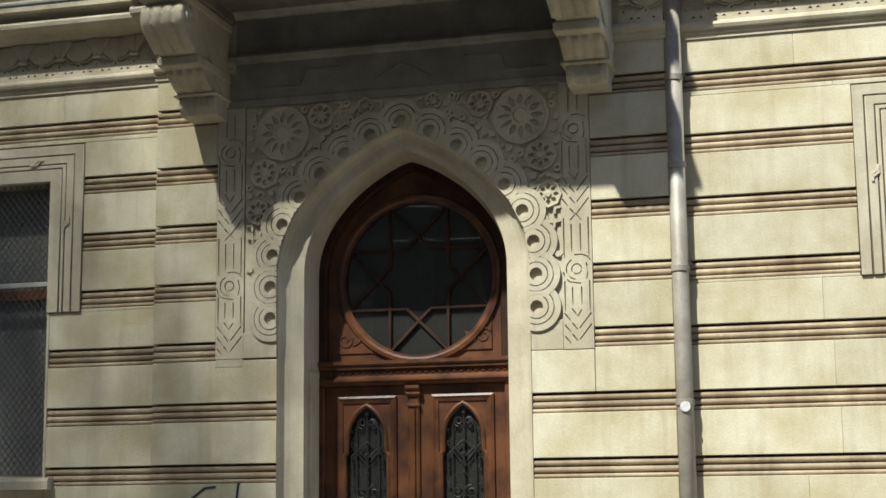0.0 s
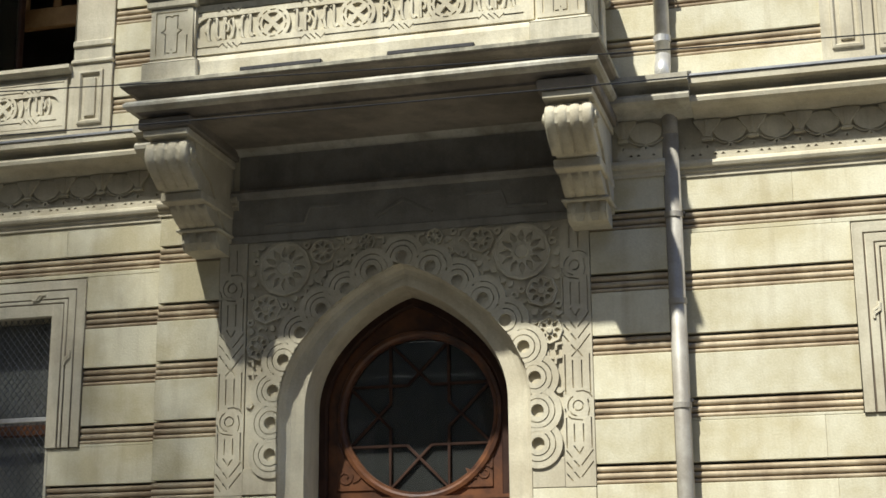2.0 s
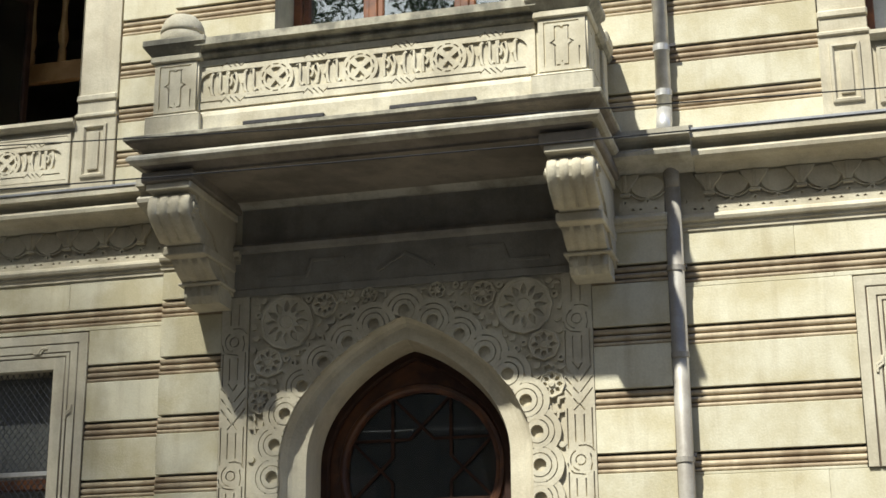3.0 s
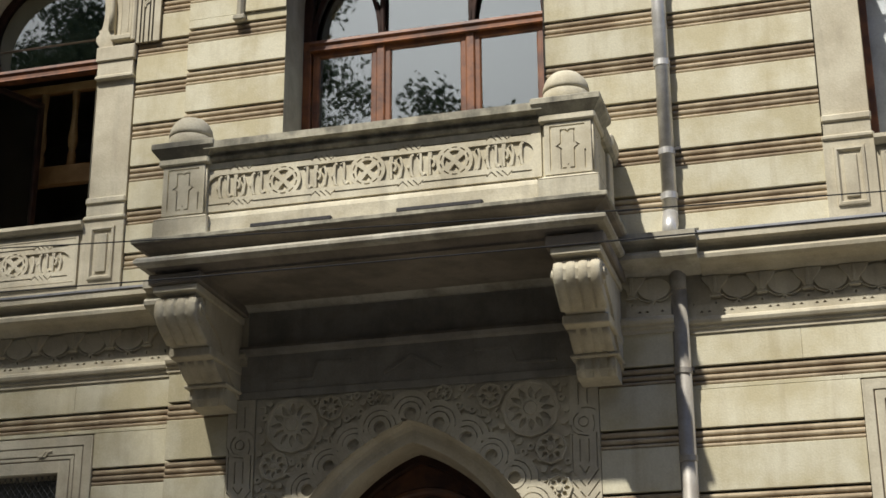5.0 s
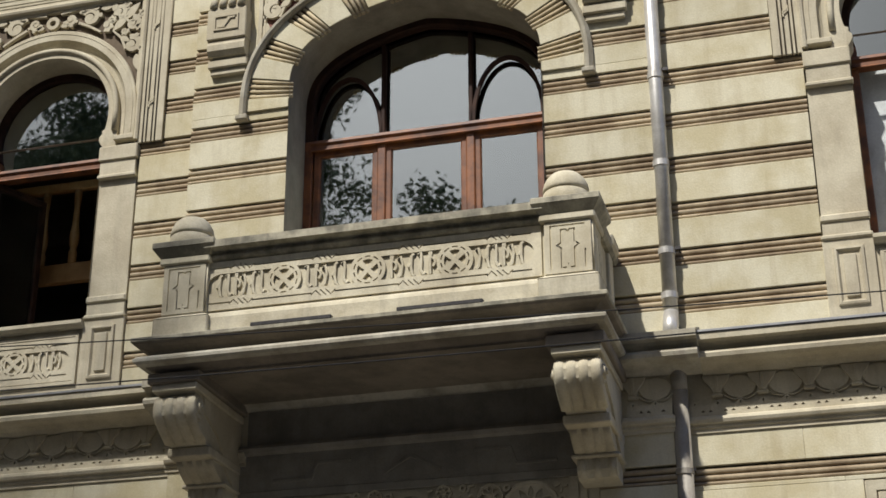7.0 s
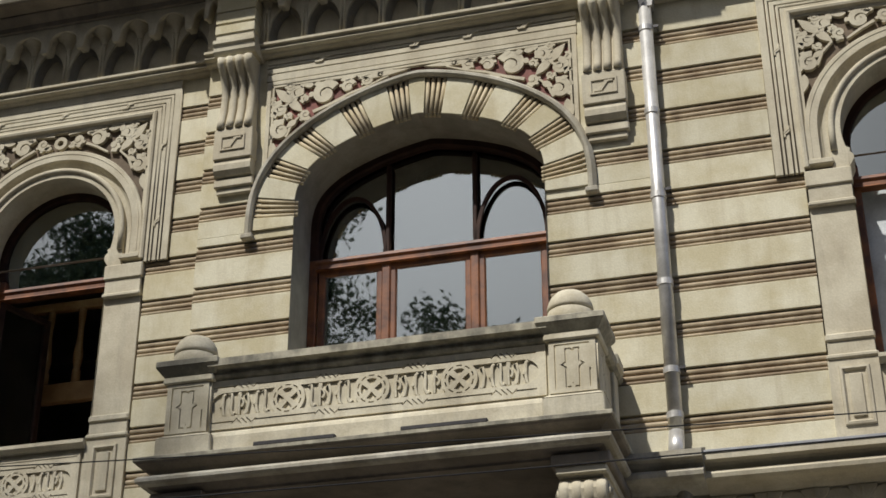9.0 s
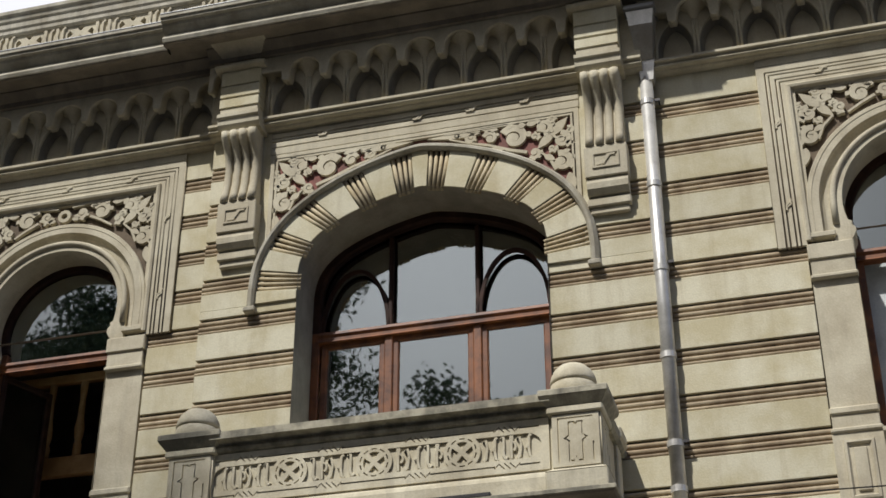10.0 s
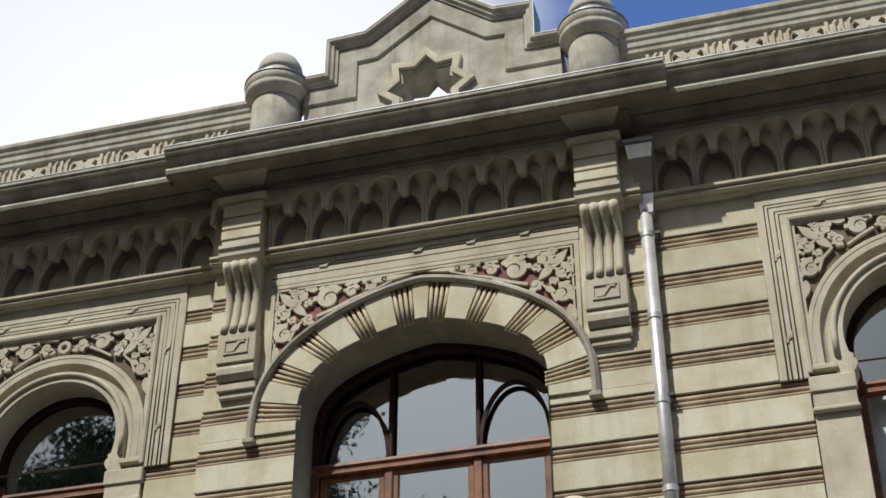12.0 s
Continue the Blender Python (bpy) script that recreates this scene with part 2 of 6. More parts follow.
def plate(polys, y, thick, bevel=0.0):
    """A flat plate in the upright plane: outlines of (x, z), holes among them, from y (front) back by thick."""
    cu = bpy.data.curves.new("plate", "CURVE")
    cu.dimensions, cu.fill_mode = "2D", "BOTH"
    cu.extrude, cu.bevel_depth, cu.bevel_resolution = thick / 2 - bevel, bevel, 0
    if bevel:
        cu.offset = -bevel
    for poly in polys:
        sp = cu.splines.new("POLY")
        sp.points.add(len(poly) - 1)
        sp.points.foreach_set("co", [c for x, z in poly for c in (x, z, 0, 1)])
        sp.use_cyclic_u = True
    ob = bpy.data.objects.new("plate", cu)
    me = bpy.data.meshes.new_from_object(ob)
    bpy.data.objects.remove(ob)
    bpy.data.curves.remove(cu)
    me.transform(pose(0, y + thick / 2, 0, 90))
    me.materials.clear()
    return me


def arch(cx, w, zs, rise, p, q, n=28):
    """A pointed arch from its right springing over the apex to the left one."""
    pts = []
    for i in range(2 * n + 1):
        s = 1 - i / n
        u = math.copysign(math.sin(abs(s) * math.pi / 2), s)
        pts.append((cx + w * u, zs + rise * max(0.0, 1 - abs(u) ** p) ** (1 / q)))
    return pts


def disc(cx, cz, r, n=24, a0=0.0, a1=2 * math.pi):
    full = abs(a1 - a0) > 6.28
    k = n if full else n + 1
    return [(cx + r * math.cos(a0 + (a1 - a0) * i / n), cz + r * math.sin(a0 + (a1 - a0) * i / n)) for i in range(k)]


def strip(pts, w, closed=False):
    """The outline of a band of width w along a line."""
    left, right = [], []
    k = len(pts)
    for i in range(k):
        p0, p1 = Vector(pts[i - 1] if i or closed else pts[0]), Vector(pts[(i + 1) % k] if i < k - 1 or closed else pts[-1])
        c = Vector(pts[i])
        a, b = (c - p0), (p1 - c)
        a = a.normalized() if a.length > 1e-7 else b.normalized()
        b = b.normalized() if b.length > 1e-7 else a
        t = (a + b).normalized() if (a + b).length > 1e-6 else a
        nrm = Vector((-t.y, t.x))
        f = w / 2 / max(0.5, nrm.dot(Vector((-a.y, a.x))))
        left.append(tuple(c + nrm * f))
        right.append(tuple(c - nrm * f))
    return left + right[::-1]


def add_bar(bm, pts, r, seg=8, flat=1.0):
    """A round bar along points in space."""
    rings = []
    for i, c in enumerate(pts):
        c = Vector(c)
        t = (Vector(pts[min(i + 1, len(pts) - 1)]) - Vector(pts[max(i - 1, 0)])).normalized()
        side = t.cross(Vector((0, 1, 0)))
        side = side.normalized() if side.length > 1e-3 else Vector((1, 0, 0))
        up = side.cross(t)
        rings.append([bm.verts.new(c + (side * math.cos(2 * math.pi * k / seg) + up * flat * math.sin(2 * math.pi * k / seg)) * r) for k in range(seg)])
    for a, b in zip(rings, rings[1:]):
        for k in range(seg):
            bm.faces.new((a[k], a[(k + 1) % seg], b[(k + 1) % seg], b[k]))
    bm.faces.new(rings[0][::-1])
    bm.faces.new(rings[-1])
    return bm


def bar(pts, r, seg=8, flat=1.0):
    return add_bar(bmesh.new(), pts, r, seg, flat)


def add_turned(bm, prof, cx, cy, seg=28):
    """A turned body from (radius, z) about an upright axis."""
    rings = [[bm.verts.new((cx + r * math.cos(2 * math.pi * k / seg), cy + r * math.sin(2 * math.pi * k / seg), z)) for k in range(seg)] for r, z in prof]
    for a, b in zip(rings, rings[1:]):
        for k in range(seg):
            bm.faces.new((a[k], a[(k + 1) % seg], b[(k + 1) % seg], b[k]))
    bm.faces.new(rings[0][::-1])
    bm.faces.new(rings[-1])
    return bm


def turned(prof, cx, cy, seg=28):
    return add_turned(bmesh.new(), prof, cx, cy, seg)


def sweep(path, prof, closed=False):
    """A moulding of outline (outward, y) carried along an (x, z) line."""
    bm = bmesh.new()
    rows = []
    k = len(path)
    for i in range(k):
        p0, p1 = Vector(path[max(i - 1, 0)]), Vector(path[min(i + 1, k - 1)])
        if closed:
            p0, p1 = Vector(path[i - 1]), Vector(path[(i + 1) % k])
        c = Vector(path[i])
        a, b = c - p0, p1 - c
        a = a.normalized() if a.length > 1e-7 else b.normalized()
        b = b.normalized() if b.length > 1e-7 else a
        t = (a + b).normalized()
        nrm = Vector((t.y, -t.x))
        f = 1 / max(0.4, nrm.dot(Vector((a.y, -a.x))))
        rows.append([bm.verts.new((c.x + nrm.x * f * o, y, c.y + nrm.y * f * o)) for o, y in prof])
    m = len(prof)
    pairs = list(zip(rows, rows[1:])) + ([(rows[-1], rows[0])] if closed else [])
    for a, b in pairs:
        for j in range(m):
            bm.faces.new((a[j], a[(j + 1) % m], b[(j + 1) % m], b[j]))
    if not closed:
        bm.faces.new(rows[0][::-1])
        bm.faces.new(rows[-1])
    return bm


# ---- the front: main wall face at y = 0, middle bay 0.12 m proud ----
CX, F = -3.67, -0.12
LOW = [5.085 - 0.516 * k for k in range(10)][::-1]
UP = [6.585 + 0.4395 * k for k in range(10)]
GROOVE = 0.163
BAY = (-5.90, -1.43)


def jambs(outline, z0):
    return [(outline[0][0], z0)] + outline + [(outline[-1][0], z0)]


def keyhole(cx, w, r, zc, z0, n=40):
    """A round-headed opening whose circle is wider than its jambs."""
    a = math.acos(min(1.0, w / r))
    pts = [(cx + w, z0)]
    for i in range(n + 1):
        t = -a + (math.pi + 2 * a) * i / n
        pts.append((cx + r * math.cos(t), zc + r * math.sin(t)))
    return pts + [(cx - w, z0)]


def rect(x0, x1, z0, z1):
    return [(x0, z0), (x1, z0), (x1, z1), (x0, z1)]


DOOR_OUT = jambs(arch(CX, 1.09, 3.55, 1.23, 1.2, 2.1), 0.0)
DOOR_MID = jambs(arch(CX - 0.01, 0.885, 3.58, 1.03, 1.25, 2.1), 0.0)
DOOR_IN = jambs(arch(CX - 0.05, 0.846, 3.60, 0.985, 1.25, 2.1), 0.0)
WIN_OUT = jambs(arch(CX + 0.01, 1.235, 8.97, 0.965, 1.22, 3.3), 7.2)
LW2 = (-7.60, 0.70, 0.735, 9.16)
RW2 = (1.00, 0.70, 0.735, 9.16)

wall = thing("wall_south", "cream limestone street front in banded courses with bead joints", "wall", kind="structure")
core_holes = [rect(-8.49, -6.985, 1.90, 4.545), rect(0.36, 1.86, 1.90, 4.545), [(x, z) for x, z in DOOR_OUT], WIN_OUT]
for cx, w, r, zc in (LW2, RW2):
    core_holes.append(keyhole(cx, w, r, zc, 6.92))
holes_core = [h if h[0][1] > 0.5 else [(x, max(z, 0.02)) for x, z in h] for h in core_holes]
part("wall_core", plate([rect(-13.0, 7.5, 0.0, 12.2)] + holes_core, 0.085, 0.36), BACK, wall)
bay_holes = [holes_core[2], WIN_OUT]
part("bay_core", plate([rect(BAY[0] + 0.01, BAY[1] - 0.01, 0.0, 12.0)] + bay_holes, F + 0.085, 0.115), BACK, wall)


def loft(rows):
    """Joins outlines of equal count, each at its own y."""
    bm = bmesh.new()
    rings = [[bm.verts.new((x, y, z)) for x, z in line] for line, y in rows]
    for a, b in zip(rings, rings[1:]):
        for i in range(len(a) - 1):
            bm.faces.new((a[i], a[i + 1], b[i + 1], b[i]))
    return bm




def between(a, b, t):
    """An outline part of the way from one to another."""
    return [(x0 + (x1 - x0) * t, z0 + (z1 - z0) * t) for (x0, z0), (x1, z1) in zip(a, b)]


part("door_reveal", loft([(DOOR_OUT, F - 0.004), (DOOR_OUT, F + 0.02), (between(DOOR_OUT, DOOR_MID, 0.07), -0.065), (between(DOOR_OUT, DOOR_MID, 0.20), -0.035), (between(DOOR_OUT, DOOR_MID, 0.42), -0.014), (between(DOOR_OUT, DOOR_MID, 0.62), -0.006), (DOOR_MID, 0.0), (DOOR_MID, 0.012), (DOOR_IN, 0.40), (DOOR_IN, 0.52)]), TRIM, wall)
WIN_IN = jambs(arch(CX + 0.01, 1.230, 8.966, 0.961, 1.22, 3.3), 7.2)
# the reveal's shade is put into its stone colour
part("window_reveal", loft([(WIN_IN, F - 0.026), (WIN_IN, 0.45)]), GRIMESHADE, wall)

pieces = random.Random(5)


def blocks(x0, x1, z0, z1, y):
    """The dressed blocks of one course between two joints."""
    cuts = [x0]
    while x1 - cuts[-1] > 1.7:
        cuts.append(cuts[-1] + pieces.uniform(0.8, 1.45))
    cuts.append(x1)
    for a, b in zip(cuts, cuts[1:]):
        proud = pieces.uniform(-0.0015, 0.0015)
        part("stone_block", box(a + 0.0003, b - 0.0003, y + proud, y + 0.09, z0, z1, 0.004), STONE, wall)


def courses(x0, x1, z0, z1, y, tops):
    levels = [t for t in tops if t - GROOVE >= z0 - 0.01 and t <= z1 + 0.01]
    low = z0
    for t in levels:
        if t - GROOVE - low > 0.02:
            blocks(x0, x1, low, t - GROOVE, y)
        for k, (dz, r) in enumerate(((0.041, 0.0245), (0.097, 0.0245), (0.144, 0.0160))):
            yc = y + 0.034 - (0.003 if k == 1 else 0) - (0.014 if k == 2 else 0)
            prof = [(y + 0.088, t - dz + r)] + [(yc - r * math.sin(math.pi * i / 6) * 1.05, t - dz + r * math.cos(math.pi * i / 6)) for i in range(7)] + [(y + 0.088, t - dz - r)]
            part("joint_bead", run(prof, x0 + 0.0, x1 - 0.0), BEAD, wall)
        low = t
    if z1 - low > 0.02:
        blocks(x0, x1, low, z1, y)


TOPL = 5.37
for x0, x1, z0, z1, y in (
    (-6.66, BAY[0], 3.35, 4.885, 0), (-6.97, BAY[0], 0, 3.35, 0), (-13, BAY[0], 4.885, TOPL, 0), (-13, -8.82, 3.35, 4.885, 0), (-13, -8.5, 0, 3.35, 0), (-8.5, -6.97, 0, 1.80, 0),
    (BAY[0], -5.32, 2.856, TOPL, F), (BAY[0], -4.762, 0, 2.856, F), (-2.06, BAY[1], 2.506, TOPL, F), (-2.578, BAY[1], 0, 2.506, F), (-2.578, -2.064, 2.506, 2.845, F),
    (BAY[1], 0.016, 3.35, 4.885, 0), (BAY[1], 0.35, 0, 3.35, 0), (0.35, 7.5, 0, 1.80, 0), (1.86, 7.5, 1.80, 3.35, 0), (2.2, 7.5, 3.35, 4.885, 0), (BAY[1], 7.5, 4.885, TOPL, 0),
):
    courses(x0, x1, z0, z1, y, LOW)
for x0, x1, z0, z1, y in (
    (BAY[1], -0.10, 6.22, 8.79, 0), (BAY[1], -0.352, 8.79, 10.872, 0), (-6.49, BAY[0], 6.22, 8.79, 0), (-6.25, BAY[0], 8.79, 10.872, 0),
    (BAY[0], -4.895, 6.22, 8.87, F), (BAY[0], -5.36, 8.87, 9.49, F), (BAY[0], -5.25, 9.49, 10.872, F),
    (-2.435, BAY[1], 6.22, 8.87, F), (-1.99, BAY[1], 8.87, 9.49, F), (-2.12, BAY[1], 9.49, 10.872, F), (2.2, 7.5, 6.22, 10.872, 0), (-13, -8.96, 6.22, 10.872, 0),
):
    courses(x0, x1, z0, z1, y, UP)

# string course between the storeys
LEDGE = [(0.05, 6.26), (-0.31, 6.125), (-0.31, 6.062), (-0.25, 6.055), (-0.215, 6.035), (-0.19, 6.005), (-0.19, 5.99), (-0.245, 5.985), (-0.27, 5.955), (-0.262, 5.922), (-0.225, 5.902), (-0.15, 5.895), (-0.08, 5.875), (-0.03, 5.845), (0.05, 5.845)]
SILLB = [(0.05, 5.56), (-0.03, 5.56), (-0.055, 5.545), (-0.065, 5.52), (-0.055, 5.495), (-0.03, 5.485), (-0.03, 5.46), (-0.015, 5.45), (-0.015, 5.42), (0.05, 5.42)]


def moved(prof, dy, dz=0.0):
    return [(y + dy, z + dz) for y, z in prof]


for x0, x1, dy in ((-13, BAY[0] - 0.16, 0), (BAY[0] - 0.16, BAY[1] + 0.26, F), (BAY[1] + 0.26, 7.5, 0)):
    part("string_course", run(moved(LEDGE, dy), x0, x1), CORNICE if dy else TRIM, wall)
for x0, x1, dy in ((-13, BAY[0], 0), (BAY[0] - 0.02, -5.16, F), (-2.18, BAY[1] + 0.02, F), (BAY[1], 7.5, 0)):
    part("frieze_bead", run(moved(SILLB, dy, -0.065), x0, x1), TRIM, wall)
    part("frieze_ground", box(x0, x1, dy + 0.006, dy + 0.05, 5.49, 5.90), TRIM, wall)

# upper entablature
ARCHI = [(0.06, 11.005), (-0.155, 10.985), (-0.155, 10.958), (-0.12, 10.950), (-0.10, 10.932), (-0.125, 10.926), (-0.132, 10.912), (-0.12, 10.900), (-0.085, 10.895), (-0.075, 10.880), (-0.05, 10.868), (0.06, 10.868)]
for x0, x1, dy in ((-13, BAY[0] - 0.02, 0), (BAY[0] - 0.02, BAY[1] + 0.02, F), (BAY[1] + 0.02, 7.5, 0)):
    part("architrave", run(moved(ARCHI, dy), x0, x1), TRIM, wall)
    part("frieze_back", box(x0, x1, dy + 0.02, dy + 0.05, 10.98, 12.0), TRIM, wall)
CORN = [(0.3, 11.88), (-0.60, 11.88), (-0.60, 11.845), (-0.64, 11.84), (-0.685, 11.855), (-0.70, 11.89), (-0.685, 11.925), (-0.66, 11.94), (-0.66, 11.96), (-0.69, 11.985), (-0.73, 12.02), (-0.745, 12.05), (-0.78, 12.06), (-0.78, 12.09), (-0.80, 12.095), (-0.80, 12.135), (0.3, 12.22)]
cornice = thing("roof_cornice", "weathered grey stone roof cornice with stepped mouldings", "cornice", kind="structure")
CB = (-6.285, -1.003)
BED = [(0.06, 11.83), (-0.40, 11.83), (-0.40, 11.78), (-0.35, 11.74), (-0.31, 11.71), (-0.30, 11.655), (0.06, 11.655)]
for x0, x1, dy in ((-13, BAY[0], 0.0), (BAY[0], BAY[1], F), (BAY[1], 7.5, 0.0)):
    # bed mould and soffit get the colour with the overhang's shade in it
    part("bed_mould", run(moved(BED, dy), x0, x1), SOOTSHADE, cornice)
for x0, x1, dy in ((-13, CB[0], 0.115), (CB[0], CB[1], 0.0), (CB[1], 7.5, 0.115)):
    part("soffit", run(moved([(0.3, 11.90), (-0.655, 11.90), (-0.672, 11.842), (-0.64, 11.832), (-0.594, 11.838), (-0.592, 11.873), (0.3, 11.873)], dy - 0.085, -0.075), x0, x1), SOOTSHADE, cornice)
    part("cornice_run", run(moved(CORN, dy - 0.085, -0.075), x0, x1), CORNICE, cornice)
    part("flashing", run(moved([(0.3, 12.232), (-0.806, 12.143), (-0.806, 12.134), (-0.803, 12.134), (-0.80, 12.138), (0.3, 12.222)], dy - 0.085, -0.075), x0, x1), SHEET, cornice)

# ---- shell of the house, ground ----
shell = thing("house_shell", "plain plastered rear walls and floors of the house", "house", kind="structure")
part("wall_back", box(-13, 7.5, 9.0, 9.3, 0, 12.2), ROOM, shell)
part("wall_side", box(-13.2, -13, 0.05, 9.3, 0, 12.2), ROOM, shell)
part("wall_side", box(7.5, 7.7, 0.05, 9.3, 0, 12.2), ROOM, shell)
part("floor_slab", box(-13, 7.5, 0.446, 9.0, 5.3, 5.6), ROOM, shell)
part("floor_slab", box(-13, 7.5, 0.446, 9.0, -0.1, 0.02), ROOM, shell)
part("roof_slab", box(-13.2, 7.7, 0.2, 9.3, 12.2, 12.45), ROOM, shell)
for px in (-6.0, -1.4):
    part("room_wall", box(px, px + 0.15, 0.446, 9.0, 0.02, 12.2), ROOM, shell)

ground = tagged(part("ground", box(-400, 400, -400, 400, -0.3, -0.15), ASPHALT), "dark asphalt street", "ground", kind="structure")
pavement = tagged(part("pavement", box(-13, 7.5, -2.6, 0.04, -0.15, 0.0, 0.01), PAVING), "grey stone pavement along the front", "pavement", kind="structure")

# ---- balcony ----
balcony = thing("balcony", "cream stone balcony with carved parapet on scrolled brackets", "balcony")
BX0, BX1, BF = -5.74, -1.735, -1.33


def ring_u(prof, x0, x1, yf, yb):
    """A moulding round three sides of a projecting slab: offsets run inwards."""
    bm = bmesh.new()
    rows = [[(x0 + o, yb, z) for o, z in prof], [(x0 + o, yf + o, z) for o, z in prof], [(x1 - o, yf + o, z) for o, z in prof], [(x1 - o, yb, z) for o, z in prof]]
    rows = [[bm.verts.new(c) for c in r] for r in rows]
    k = len(prof)
    for a, b in zip(rows, rows[1:]):
        for i in range(k):
            bm.faces.new((a[i], a[(i + 1) % k], b[(i + 1) % k], b[i]))
    bm.faces.new(rows[0])
    bm.faces.new(rows[-1][::-1])
    return bm


CAVETTO = [(0.006, 6.131), (0.02, 6.115), (0.06, 6.10), (0.10, 6.075), (0.125, 6.05), (0.125, 6.022), (0.3, 6.022), (0.3, 6.131)]
TORUS = [(0.08, 6.022), (0.04, 6.015), (0.018, 5.99), (0.02, 5.965), (0.045, 5.945), (0.09, 5.938), (0.3, 5.938), (0.3, 6.022)]
UNDER = [(0.10, 5.938), (0.13, 5.925), (0.19, 5.91), (0.21, 5.90), (0.21, 5.88), (0.4, 5.88), (0.4, 5.938)]
# soot and the slab's own shade are both in this underside colour
part("slab_hollow", ring_u(CAVETTO, BX0, BX1, BF, F), SOOTSHADE, balcony, "hollow moulding under the balcony edge, dark with soot and painted shade")
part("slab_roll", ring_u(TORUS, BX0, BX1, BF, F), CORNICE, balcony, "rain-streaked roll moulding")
part("slab_underside", ring_u(UNDER, BX0, BX1, BF, F), SOOTSHADE, balcony)
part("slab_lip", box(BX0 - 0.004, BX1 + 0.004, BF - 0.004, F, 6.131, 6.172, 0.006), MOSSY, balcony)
part("slab", box(BX0 + 0.3, BX1 - 0.3, BF + 0.3, F + 0.0, 5.884, 6.128), SOOTSHADE, balcony)

# brackets
BR_PROF = [(F, 5.878), (-1.14, 5.878), (-1.14, 5.74), (-1.09, 5.72), (-1.12, 5.69), (-1.15, 5.62), (-1.135, 5.54), (-1.06, 5.47), (-0.97, 5.42), (-0.88, 5.37), (-0.80, 5.36), (-0.76, 5.28), (-0.70, 5.27), (-0.64, 5.22), (-0.56, 5.17), (-0.46, 5.13), (-0.42, 5.12), (-0.42, 5.01), (-0.38, 4.95), (F, 4.94)]

# unseen house row across the street, added to block low sky light
far = thing("facing_house", "unseen dull plastered house row across the street, added to block low sky light", "house")
part("wall", box(-48, 42, -34, -24, -0.15, 15.6), SHADEBACK, far)
part("roof", run([(-35, 15.6), (-29, 18.0), (-23.4, 15.6)], -48.5, 42.5), IRON, far)
for i in range(22):
    for z in (1.2, 5.0, 8.8, 12.4):
        w_ = part("window", box(-46 + i * 4.1, -44.6 + i * 4.1, -24.02, -23.94, z, z + 2.2), ROOM, far)
def gather(bm, me, dy=0.0):
    """Adds a mesh to a bmesh, moved along y."""
    k = len(bm.verts)
    bm.from_mesh(me)
    bm.verts.ensure_lookup_table()
    if dy:
        for v in bm.verts[k:]:
            v.co.y += dy
    bpy.data.meshes.remove(me)


def relief(polys, y, thick, bevel=0.0):
    """Many raised outlines that may cross, each a little prouder than the last."""
    bm = bmesh.new()
    for i, p in enumerate(polys):
        gather(bm, plate(p if isinstance(p[0], list) else [p], y - 0.0011 * (i % 5), thick, bevel))
    return bm


def spiral(cx, cz, r0, r1, a0, turns, n=26):
    return [(cx + (r0 + (r1 - r0) * i / n) * math.cos(a0 + 2 * math.pi * turns * i / n), cz + (r0 + (r1 - r0) * i / n) * math.sin(a0 + 2 * math.pi * turns * i / n)) for i in range(n + 1)]


def taper(pts, w0, w1):
    """A band whose width runs from w0 to w1."""
    left, right = [], []
    k = len(pts)
    for i in range(k):
        t = (Vector(pts[min(i + 1, k - 1)]) - Vector(pts[max(i - 1, 0)])).normalized()
        w = (w0 + (w1 - w0) * i / (k - 1)) / 2
        left.append((pts[i][0] - t.y * w, pts[i][1] + t.x * w))
        right.append((pts[i][0] + t.y * w, pts[i][1] - t.x * w))
    return left + right[::-1]


def leaf(x, z, a, length, width):
    pts = []
    for i in range(9):
        t = i / 8
        pts.append((t * length, math.sin(math.pi * t ** 0.8) * width / 2))
    pts += [(u, -v) for u, v in pts[-2:0:-1]]
    return [(x + u * math.cos(a) - v * math.sin(a), z + u * math.sin(a) + v * math.cos(a)) for u, v in pts]


def volute(x, z, r, a, d):
    """A fleshy curling leaf: a thick spiral round a bud, with lobes on its back."""
    out = [taper(spiral(x, z, r * 0.80, r * 0.22, a, 1.15 * d, 30), r * 0.56, r * 0.24), disc(x, z, r * 0.31, 14)]
    for k, size in ((0.5, 0.62), (1.35, 0.55), (2.3, 0.48)):
        b = a + d * k
        out.append(leaf(x + r * 0.82 * math.cos(b), z + r * 0.82 * math.sin(b), b + d * 1.15, r * size, r * 0.42))
    return out


